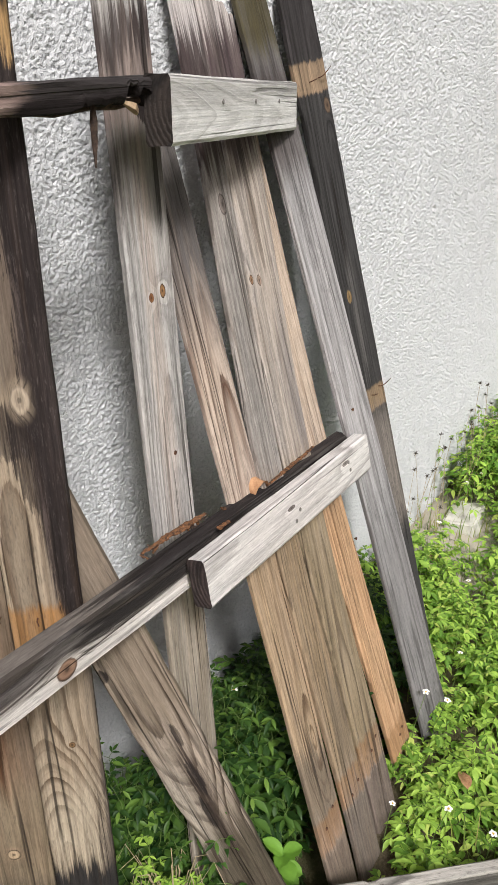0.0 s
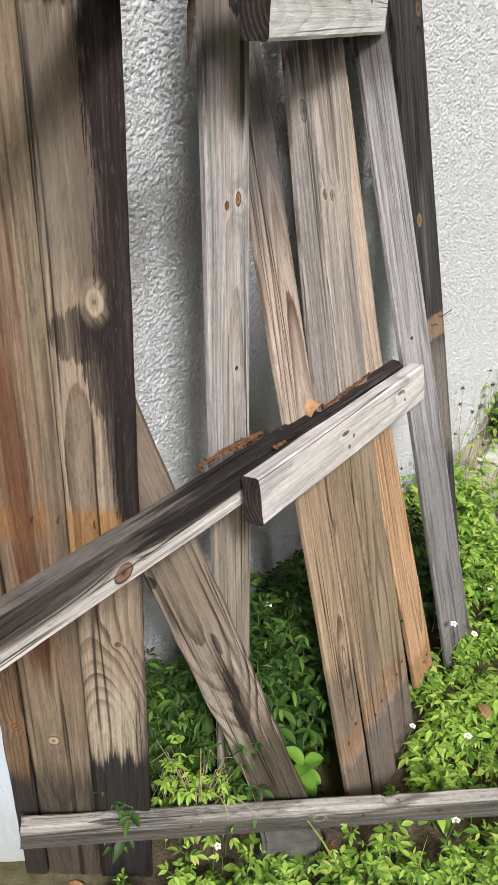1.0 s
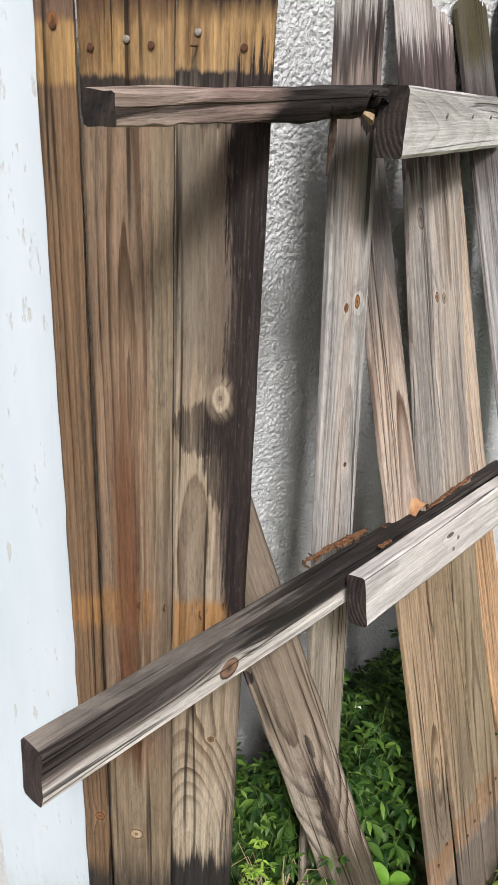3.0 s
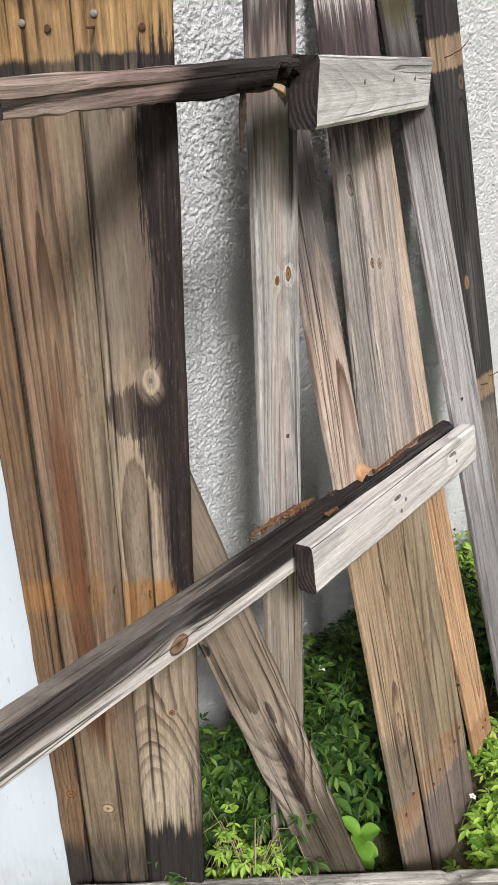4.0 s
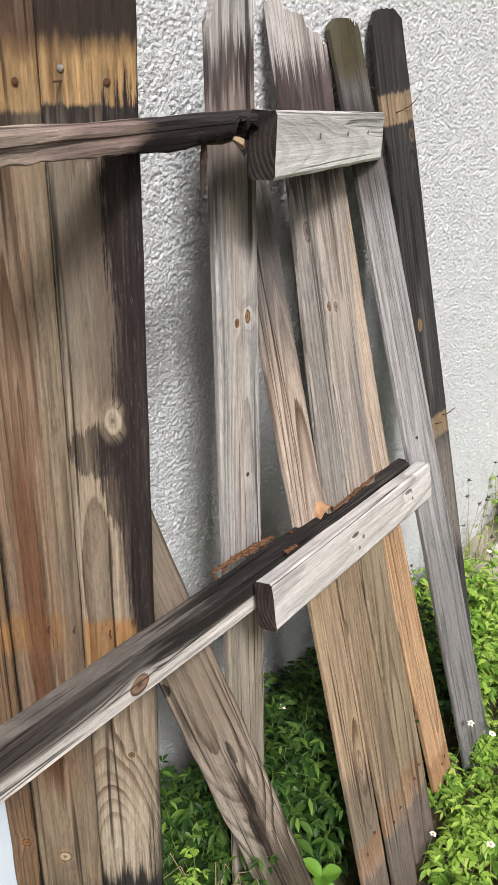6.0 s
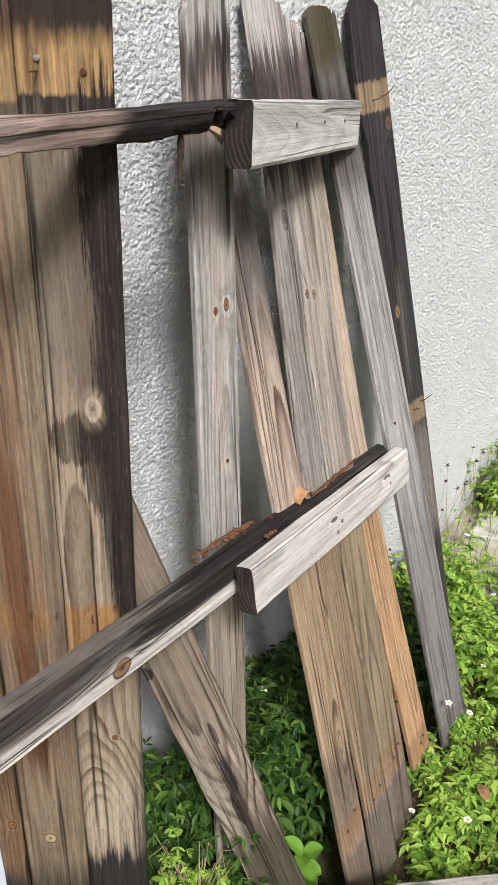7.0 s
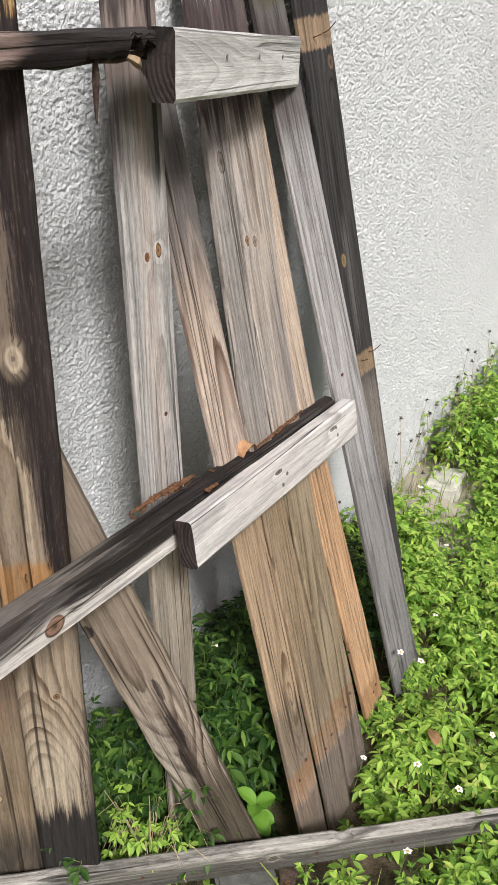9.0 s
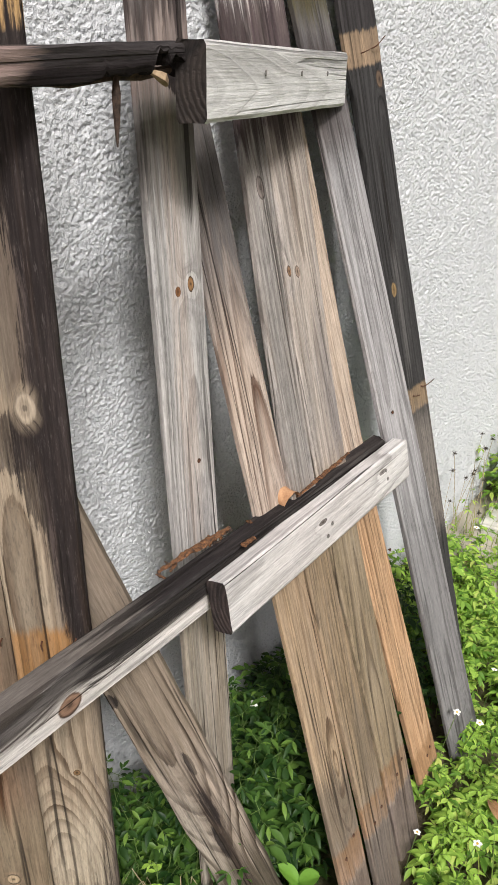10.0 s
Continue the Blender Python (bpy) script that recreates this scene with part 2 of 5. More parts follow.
# as on B, a thin dark band borders the mustard mark from below
W["C"] = wood("wood_tan_charred", (0.286, 0.226, 0.166), (0.078, 0.046, 0.027), (0.208, 0.174, 0.135), (-0.020, 0.006, 0.014), 95, 0.9, 0.4,
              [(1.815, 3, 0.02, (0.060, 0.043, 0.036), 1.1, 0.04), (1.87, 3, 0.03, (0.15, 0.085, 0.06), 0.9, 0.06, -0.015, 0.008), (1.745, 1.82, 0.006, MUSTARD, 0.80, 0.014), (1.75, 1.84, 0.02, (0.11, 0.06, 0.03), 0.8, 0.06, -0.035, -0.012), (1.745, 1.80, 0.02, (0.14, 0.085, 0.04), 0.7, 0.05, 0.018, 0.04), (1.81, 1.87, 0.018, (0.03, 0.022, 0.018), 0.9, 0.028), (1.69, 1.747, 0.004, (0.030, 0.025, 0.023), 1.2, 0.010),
               (1.38, 1.72, 0.04, (0.15, 0.125, 0.10), 0.9, 0.2, -0.06, 0.01), (1.30, 1.72, 0.06, (0.115, 0.088, 0.070), 0.9, 0.2, -0.008, 0.2), (1.0, 1.72, 0.03, (0.06, 0.046, 0.043), 1.0, 0.1, 0.018, 0.2),
               (0.905, 1.01, 0.010, ORANGE, 0.80, 0.035, -0.08, 0.03), (0.3, 0.90, 0.03, (0.075, 0.060, 0.052), 1.0, 0.1, 0.034, 0.3), (0.42, 0.62, 0.06, (0.42, 0.36, 0.28), 0.5, 0.12, -0.05, 0.03), (-1, 0.41, 0.03, (0.024, 0.022, 0.022), 1.2, 0.14)],
              [(0.008, 1.349, 0.012, 0.020, (0.37, 0.30, 0.23)), (0.011, 0.725, 0.0055, 0.006, (0.17, 0.10, 0.05))], 3.1, bold=(0.1, 1.28, 0.5), arch=(0.42, 0.80, 0.070),
              chars=((0.050, 1.62, 0.042, 0.16, 1.0), (0.052, 1.34, 0.036, 0.34, 0.85), (-0.014, 1.300, 0.044, 0.040, 0.75), (0.022, 1.262, 0.034, 0.10, 0.85), (0.046, 1.10, 0.032, 0.14, 1.0)))
# dark band below the upper splice: stain plus its shade, painted in
W["G"] = wood("wood_silver_grey", (0.396, 0.369, 0.353), (0.104, 0.086, 0.077), (0.333, 0.326, 0.326), (0.02, 0.085, 0.003), 139, 0.85, 0.4,
              [(1.46, 1.66, 0.05, (0.10, 0.088, 0.08), 0.75, 0.12), (1.60, 1.71, 0.02, (0.17, 0.125, 0.11), 0.8, 0.05), (1.69, 1.76, 0.02, (0.05, 0.038, 0.036), 0.95, 0.14), (-1, 0.80, 0.02, (0.25, 0.205, 0.155), 0.75, 0.04), (0.85, 1.62, 0.2, (0.45, 0.36, 0.31), 0.45, 0.5, -0.014, 0.012)],
              [(-0.0067, 1.334, 0.006, 0.0075, KNOT), (0.0225, 1.341, 0.0075, 0.0115, (0.24, 0.13, 0.06))], 4.4, chars=((0.030, 1.625, 0.026, 0.022, 1.0), (0.010, 1.632, 0.020, 0.014, 1.0)))
# darkened towards the top: charring together with painted shade from the splice
W["F"] = wood("wood_pinkish_brown", (0.419, 0.334, 0.276), (0.086, 0.043, 0.027), (0.344, 0.301, 0.270), (0.018, -0.055, 0.050), 104, 0.95, 0.35,
              [(1.38, 3, 0.12, (0.10, 0.09, 0.088), 0.95, 0.1), (0.26, 0.96, 0.05, (0.295, 0.21, 0.135), 0.9, 0.1), (0.2, 0.42, 0.04, (0.10, 0.085, 0.07), 0.7, 0.16), (0.18, 0.265, 0.008, FOOT, 0.62, 0.03), (-1, 0.18, 0.012, (0.13, 0.10, 0.078), 0.9, 0.05)],
              [], 5.7, bold=(0.1, 0.95, 0.85), arch=(0.25, 0.62, 0.05))
# H and H2: the dark upper band mixes rail stain with painted shade
W["H"] = wood("wood_grey_brown", (0.266, 0.237, 0.217), (0.063, 0.044, 0.034), (0.234, 0.220, 0.211), (0.022, -0.034, 0.05), 95, 0.62, 0.5,
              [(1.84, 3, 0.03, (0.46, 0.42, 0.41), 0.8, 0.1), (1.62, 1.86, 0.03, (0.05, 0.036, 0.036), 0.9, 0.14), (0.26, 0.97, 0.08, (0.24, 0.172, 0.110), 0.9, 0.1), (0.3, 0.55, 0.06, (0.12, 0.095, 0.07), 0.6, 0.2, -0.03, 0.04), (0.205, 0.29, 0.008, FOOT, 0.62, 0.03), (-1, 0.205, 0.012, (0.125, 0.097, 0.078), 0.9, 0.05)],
              [(-0.020, 1.555, 0.011, 0.019, (0.20, 0.165, 0.15))], 6.9, bold=(0.15, 0.98, 0.95), checks=0.5, grime=0.25)
W["H2"] = wood("wood_grey_pink", (0.352, 0.301, 0.262), (0.083, 0.057, 0.041), (0.282, 0.258, 0.247), (-0.03, 0.05, 0.01), 100, 0.62, 0.5,
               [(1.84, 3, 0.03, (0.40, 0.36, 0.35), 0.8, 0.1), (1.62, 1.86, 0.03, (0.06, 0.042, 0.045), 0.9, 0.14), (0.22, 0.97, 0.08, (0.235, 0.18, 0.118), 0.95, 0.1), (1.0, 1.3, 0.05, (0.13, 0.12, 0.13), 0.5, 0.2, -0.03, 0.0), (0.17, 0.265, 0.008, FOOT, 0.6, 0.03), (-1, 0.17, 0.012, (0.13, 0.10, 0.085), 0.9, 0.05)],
               [(-0.080, 1.381, 0.006, 0.010, (0.22, 0.13, 0.08)), (-0.052, 1.376, 0.0075, 0.011, (0.26, 0.19, 0.15))], 7.7, bold=(0.1, 0.98, 0.9), checks=0.5, grime=0.25)
W["I"] = wood("wood_orange_brown", (0.44, 0.272, 0.160), (0.113, 0.050, 0.020), (0.393, 0.271, 0.173), (0.012, -0.045, 0.055), 62, 0.62, 0.3,
              [(0.95, 3, 0.12, (0.42, 0.335, 0.27), 1.0, 0.2), (0.11, 0.20, 0.008, FOOT, 0.55, 0.03), (-1, 0.11, 0.012, (0.11, 0.09, 0.08), 0.9, 0.05)],
              [(0.044, 0.495, 0.007, 0.012, KNOT)], 8.8, bold=(0.0, 1.2, 0.4), checks=0.4, grime=0.25)
# darker band behind the upper splice, under the mossy top
W["S"] = wood("wood_blue_grey", (0.252, 0.247, 0.252), (0.051, 0.046, 0.046), (0.199, 0.196, 0.199), (-0.02, 0.075, 0.004), 84, 0.78, 0.4,
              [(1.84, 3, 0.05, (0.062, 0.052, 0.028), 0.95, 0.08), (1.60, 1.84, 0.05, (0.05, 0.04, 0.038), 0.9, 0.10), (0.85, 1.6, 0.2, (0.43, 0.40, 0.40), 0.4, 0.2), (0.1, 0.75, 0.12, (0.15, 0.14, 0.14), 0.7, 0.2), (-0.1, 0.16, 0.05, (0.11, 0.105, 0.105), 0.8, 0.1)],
              [], 9.9, bold=(0.0, 0.8, 0.35), checks=0.4, grime=0.25)
W["R"] = wood("wood_charred_dark", (0.042, 0.040, 0.040), (0.006, 0.005, 0.005), (0.046, 0.044, 0.044), (0.03, -0.04, 0.04), 98, 0.8, 0.5,
              [(1.672, 1.735, 0.004, (0.27, 0.19, 0.125), 0.85, 0.012), (0.905, 0.965, 0.005, (0.25, 0.175, 0.11), 0.8, 0.014), (1.05, 1.32, 0.06, (0.15, 0.14, 0.135), 0.5, 0.3, -0.012, 0.008), (0.55, 0.9, 0.05, (0.22, 0.19, 0.17), 0.6, 0.1), (1.74, 2, 0.01, (0.035, 0.03, 0.031), 0.6, 0.05)],
              [(0.036, 1.641, 0.011, 0.016, (0.13, 0.09, 0.065)), (-0.0212, 1.212, 0.009, 0.016, (0.24, 0.16, 0.08))], 11.0, mildew=0.4)
W["D"] = wood("wood_old_grey_brown", (0.303, 0.246, 0.201), (0.053, 0.034, 0.023), (0.212, 0.183, 0.160), (-0.012, 0.010, 0.010), 80, 1.0, 0.4,
              [(-1, 0.36, 0.06, (0.075, 0.062, 0.046), 1.0, 0.12), (0.66, 2, 0.06, (0.19, 0.15, 0.115), 0.8, 0.2), (0.30, 0.60, 0.05, (0.050, 0.036, 0.030), 1.1, 0.25, -0.004, 0.026), (0.30, 0.55, 0.05, (0.30, 0.26, 0.22), 0.7, 0.2, -0.06, -0.01)],
              [], 12.3, bold=(-0.1, 0.85, 1.0), arch=(0.70, 0.30, 0.060), chars=((-0.052, 0.80, 0.012, 0.016, 1.0), (0.006, 0.50, 0.010, 0.05, 0.9), (-0.005, 0.40, 0.009, 0.05, 0.9), (0.015, 0.62, 0.006, 0.03, 0.8)))
W["rail"] = wood("wood_rail_dark_streaks", (0.487, 0.445, 0.415), (0.100, 0.082, 0.071), (0.421, 0.393, 0.370), (0.0, 0.05, 0.004), 115, 1.0, 0.4,
                 [(-0.2, 0.20, 0.05, (0.19, 0.14, 0.12), 0.7, 0.25), (-0.3, 0.40, 0.06, (0.045, 0.038, 0.038), 0.9, 0.4, -0.040, 0.02), (0.34, 2, 0.03, (0.022, 0.019, 0.019), 1.0, 0.2, -0.044, 0.03), (-0.3, 0.66, 0.05, (0.60, 0.56, 0.54), 1.3, 0.2, -0.1, -0.050)],
                 [(-0.056, 0.313, 0.015, 0.019, (0.25, 0.15, 0.105))], 13.5, flip=True, bold=(-0.1, 1.3, 0.7))
W["railtop"] = wood("wood_rail_blackened", (0.26, 0.225, 0.20), (0.04, 0.034, 0.032), (0.13, 0.115, 0.105), (0.0, 0.05, 0.004), 150, 1.0, 0.5,
                    [(0.42, 2, 0.06, (0.022, 0.018, 0.018), 1.0, 0.25), (0.0, 0.42, 0.1, (0.07, 0.06, 0.055), 0.6, 0.3)], [], 14.5, flip=True, grime=0.8)
W["block"] = wood("wood_splice_bleached", (0.539, 0.513, 0.500), (0.137, 0.120, 0.113), (0.445, 0.428, 0.423), (-0.02, 0.16, 0.03), 150, 0.6, 0.4,
                  [(0.1, 0.5, 0.1, (0.50, 0.455, 0.44), 0.5, 0.2)], [(-0.030, 0.30, 0.0045, 0.014, (0.16, 0.135, 0.125)), (-0.028, 0.555, 0.005, 0.015, (0.24, 0.21, 0.20))], 15.6, flip=True, mildew=0.15, checks=0.9, grime=0.3)
W["block2"] = wood("wood_splice_pale", (0.629, 0.615, 0.602), (0.182, 0.171, 0.162), (0.534, 0.522, 0.514), (-0.06, 0.10, 0.05), 150, 0.34, 0.35,
                   [(-0.1, 2, 0.01, (0.34, 0.32, 0.31), 0.45, 0.1, -0.03, 0.02)], [], 16.8, flip=True, mildew=0.12, checks=0.45, grime=0.15, fine=0.6)
W["toprail"] = wood("wood_rotten_rail", (0.447, 0.348, 0.296), (0.088, 0.062, 0.053), (0.299, 0.242, 0.220), (0.0, 0.05, 0.02), 115, 0.7, 0.4,
                    [(0.10, 0.30, 0.05, (0.14, 0.095, 0.088), 0.8, 0.1), (0.27, 2, 0.03, (0.035, 0.030, 0.030), 1.5, 0.08), (0.24, 2, 0.03, (0.012, 0.009, 0.009), 1.5, 0.08, -0.2, -0.022)], [], 17.1, flip=True)
# front darkened below its top edge: painted shade along with dirt
W["timber"] = wood("wood_ground_rail", (0.343, 0.322, 0.296), (0.044, 0.040, 0.035), (0.264, 0.251, 0.233), (0.0, 0.05, 0.01), 133, 0.9, 0.4,
                   [(-3, 5, 0.01, (0.055, 0.05, 0.045), 0.85, 0.1, -0.2, -0.016)], [(-0.03, 0.62, 0.008, 0.010, (0.12, 0.10, 0.085))], 18.4, flip=True, mildew=0.5, grime=0.7)
END_DARK = end_grain("end_grain_dark", (0.055, 0.042, 0.036), (0.010, 0.008, 0.008))
END_PURPLE = end_grain("end_grain_weathered", (0.085, 0.058, 0.054), (0.013, 0.010, 0.010), 4)
ROT = plain("rotten_wood", (0.03, 0.022, 0.018), (0.10, 0.065, 0.045), 60, 0.95, 0.004)
SPLINTER = plain("fresh_splinter", (0.42, 0.31, 0.20), (0.28, 0.19, 0.12), 80, 0.9, 0.002)
DARKCHIP = plain("dark_splinter", (0.025, 0.018, 0.015), (0.085, 0.055, 0.042), 140, 0.9, 0.002)
BARK = plain("bark_debris", (0.22, 0.10, 0.045), (0.025, 0.015, 0.011), 210, 0.95, 0.003)
NAIL = plain("weathered_nail", (0.32, 0.31, 0.30), (0.16, 0.13, 0.11), 300, 0.55, 0.0003, 0.7)
RUST = plain("rusty_nail", (0.13, 0.055, 0.03), (0.05, 0.03, 0.022), 300, 0.8, 0.0005, 0.3)
DEADLEAF = plain("dead_leaf", (0.44, 0.25, 0.135), (0.27, 0.135, 0.07), 60, 0.75, 0.001)
STRAW = plain("dry_straw", (0.46, 0.38, 0.24), (0.27, 0.21, 0.13), 90, 0.8, 0.0005)
SEED = plain("dark_seed", (0.035, 0.028, 0.022), (0.075, 0.06, 0.045), 200, 0.8, 0.0005)
PETAL = plain("white_petal", (0.82, 0.82, 0.78), (0.72, 0.73, 0.68), 120, 0.6, 0.0003)
DISC = plain("yellow_disc", (0.62, 0.42, 0.06), (0.42, 0.25, 0.03), 300, 0.7, 0.0005)
STEM = plain("green_stem", (0.13, 0.20, 0.05), (0.09, 0.14, 0.035), 80, 0.6, 0.0003)


def leaf_mat(name, base, tip, spread):
    m = Mat(name, 0.5, 0.35)
    r = m.random(island=True)
    n = m.noise((60, 60, 60), 3, 0.6)
    col = m.mix(base, tip, r.step(0.0, 1.0))
    col = m.mix(col, spread, r.op("FRACT").step(0.86, 0.99) * 0.8)
    col = m.mix(col, m.grey(n * 0.8 + 0.6), 0.6, "MULTIPLY")
    m.bsdf.inputs["Roughness"].default_value = 0.5
    mat = m.finish(col, n, 0.0008, 0.5)
    tr = m.t.nodes.new("ShaderNodeBsdfTranslucent")
    m.t.links.new(m.mix(col, (0.9, 1.0, 0.35), 1.0, "MULTIPLY"), tr.inputs["Color"])
    mx = m.t.nodes.new("ShaderNodeMixShader")
    mx.inputs[0].default_value = 0.35
    out = m.t.nodes["Material Output"]
    m.t.links.new(m.bsdf.outputs[0], mx.inputs[1])
    m.t.links.new(tr.outputs[0], mx.inputs[2])
    m.t.links.new(mx.outputs[0], out.inputs["Surface"])
    return mat


LEAF = leaf_mat("weed_leaf", (0.11, 0.23, 0.030), (0.41, 0.60, 0.105), (0.50, 0.54, 0.15))
# darkened copy of weed_leaf: the shade behind the fence is in the green
LEAFSHADED = leaf_mat("painted_shade_leaf", (0.015, 0.048, 0.009), (0.080, 0.160, 0.028), (0.19, 0.31, 0.055))
LEAFLIME = leaf_mat("young_leaf", (0.13, 0.29, 0.035), (0.21, 0.40, 0.06), (0.30, 0.50, 0.09))
GRASS = leaf_mat("grass_blade", (0.16, 0.24, 0.04), (0.34, 0.38, 0.10), (0.38, 0.33, 0.13))


def stucco_mat():
    m = Mat("painted_stucco", 0.75, 0.25)
    n, g, b = m.noise((150, 150, 150), 2, 0.5), m.noise((340, 340, 340), 3, 0.6), m.noise((1.6, 1.6, 1.6), 3, 0.5)
    fine = m.noise((700, 700, 700), 2, 0.5)
    flat = m.noise((26, 26, 26), 2, 0.5, (3, 3, 3)).step(0.58, 0.74) * 0.7
    lumps = n.step(0.30, 0.66) * 0.65 + g.step(0.30, 0.68) * 0.35
    height = lumps * (flat * -1.0 + 1.0) + flat * 0.95 + fine * 0.08
    col = m.mix((0.57, 0.575, 0.60), (0.65, 0.655, 0.67), lumps)
    col = m.mix(col, (0.50, 0.505, 0.515), b.step(0.5, 0.75) * 0.35)
    low = m.z + (b - 0.5) * 0.25
    col = m.mix(col, (0.36, 0.36, 0.32), low.step(0.30, 0.05) * 0.55 * n)
    return m.finish(col, height, 0.0031, 1.0)


def white_paint():
    m = Mat("white_gloss_paint", 0.4, 0.4)
    n, g = m.noise((8, 8, 1.5), 4, 0.6), m.noise((60, 60, 12), 4, 0.7)
    col = m.mix((0.47, 0.535, 0.60), (0.53, 0.59, 0.65), n.step(0.3, 0.7))
    flake = (g + n * 0.4).step(0.82, 0.88)
    col = m.mix(col, (0.40, 0.37, 0.33), flake * 0.55)
    low = (m.z + (g - 0.5) * 0.5).step(0.34, 0.02)
    col = m.mix(col, (0.33, 0.33, 0.30), low * 0.6)
    return m.finish(col, n * 0.4 + g * 0.3 + flake * -1.2, 0.0015, 0.6, flake * 0.4 + 0.38)


def soil_mat():
    m = Mat("soil", 0.95, 0.15)
    n, g, b = m.noise((18, 18, 18), 5, 0.65), m.noise((160, 160, 160), 4, 0.7), m.noise((2.2, 2.2, 2.2), 3, 0.5)
    col = m.mix((0.055, 0.042, 0.028), (0.16, 0.125, 0.085), (n * 0.6 + g * 0.4).step(0.35, 0.68))
    col = m.mix(col, (0.085, 0.10, 0.035), b.step(0.4, 0.62) * 0.5)
    d = ((m.x - 0.66) * (m.x - 0.66) + (m.y - 2.42) * (m.y - 2.42)).sqrt() + (n - 0.5) * 0.2
    col = m.mix(col, (0.46, 0.42, 0.35), d.step(0.34, 0.14) * 0.8)
    return m.finish(col, n + g * 0.6, 0.01, 0.8)


STUCCO, WHITE, SOIL = stucco_mat(), white_paint(), soil_mat()
STONE = plain("pale_concrete", (0.46, 0.44, 0.40), (0.60, 0.58, 0.53), 30, 0.9, 0.003)
GREYBLOCK = plain("grey_concrete", (0.07, 0.07, 0.064), (0.12, 0.118, 0.108), 30, 0.95, 0.003)


# ---- building helpers ----
def V(*a):
    return Vector(a)


def part(name, mesh, material, parent=None, label="", at=None):
    """Link a mesh or a bmesh as one object under a thing or a part; at is its pose within the parent."""
    if isinstance(mesh, bmesh.types.BMesh):
        me = bpy.data.meshes.new(name)
        mesh.to_mesh(me)
        mesh.free()
        mesh = me
    mats = material if isinstance(material, (list, tuple)) else [material]
    if not mesh.materials:
        for mt in mats:
            mesh.materials.append(mt)
    ob = new(name, mesh)
    if parent is not None:
        ob.parent = parent
    if at is not None:
        ob.matrix_basis = at
    if label:
        tagged(ob, label)
    return ob


def raw_mesh(name, verts, faces, mat_ids=None, fix=True, smooth=False):
    me = bpy.data.meshes.new(name)
    me.from_pydata(verts, [], faces)
    if mat_ids is not None:
        me.polygons.foreach_set("material_index", mat_ids)
    if fix:
        bm = bmesh.new()
        bm.from_mesh(me)
        bmesh.ops.recalc_face_normals(bm, faces=bm.faces)
        bm.to_mesh(me)
        bm.free()
    if smooth:
        me.polygons.foreach_set("use_smooth", [True] * len(me.polygons))
    me.update()
    return me


def axes(x, y, z, o):
    return Matrix(((x[0], y[0], z[0], o[0]), (x[1], y[1], z[1], o[1]), (x[2], y[2], z[2], o[2]), (0, 0, 0, 1)))


def board_mesh(name, length, width, thick, top=None, foot=None, seed=0.0, rows=70, cols=13, rounding=0.004,
               wear=0.0016, ragged=0.0, bow=0.0, twist=(0.0, 0.0), taper=1.0, sway=0.0):
    """An upright board: x across (centred), y into its depth from the front face, z along. top and foot: how much is missing at each end, by x from -1 to 1."""
    fx = [-1.0] + [-1 + 2 * rounding / width + (2 - 4 * rounding / width) * k / (cols - 3) for k in range(cols - 2)] + [1.0]
    verts, faces = [], []
    ring = 2 * cols
    for i in range(rows):
        s = i / (rows - 1)
        ang = radians(twist[0] * (1 - s) + twist[1] * s)
        ca, sa_ = math.cos(ang), math.sin(ang)
        for side in (0, 1):
            for j in (range(cols) if side == 0 else range(cols - 1, -1, -1)):
                f = fx[j]
                lo = foot(f) if foot else 0.0
                hi = length - (top(f) if top else 0.0)
                z = lo + (hi - lo) * s
                x = f * width / 2 * (1 + (taper - 1) * s) + sway * math.sin(math.pi * s) ** 2
                y = 0.0 if side == 0 else thick
                if j in (0, cols - 1):
                    y += rounding * (0.9 if side == 0 else -0.9)
                    x += noise.noise((f * 3 + seed, 1.5, z * 14)) * (0.0012 + ragged) + noise.noise((f * 5, seed, z * 60)) * 0.0006
                y += noise.noise((x * 25 + seed, side * 5.0, z * 2.5)) * wear + noise.noise((x * 120, seed + side, z * 6)) * wear * 0.35
                y += bow * math.sin(math.pi * s)
                verts.append((x * ca - y * sa_, x * sa_ + y * ca, z))
    for i in range(rows - 1):
        for k in range(ring):
            a, b = i * ring + k, i * ring + (k + 1) % ring
            faces.append((a, b, b + ring, a + ring))
    for base in (0, (rows - 1) * ring):
        for j in range(cols - 1):
            faces.append((base + j, base + j + 1, base + ring - 2 - j, base + ring - 1 - j))
    return raw_mesh(name, verts, faces)


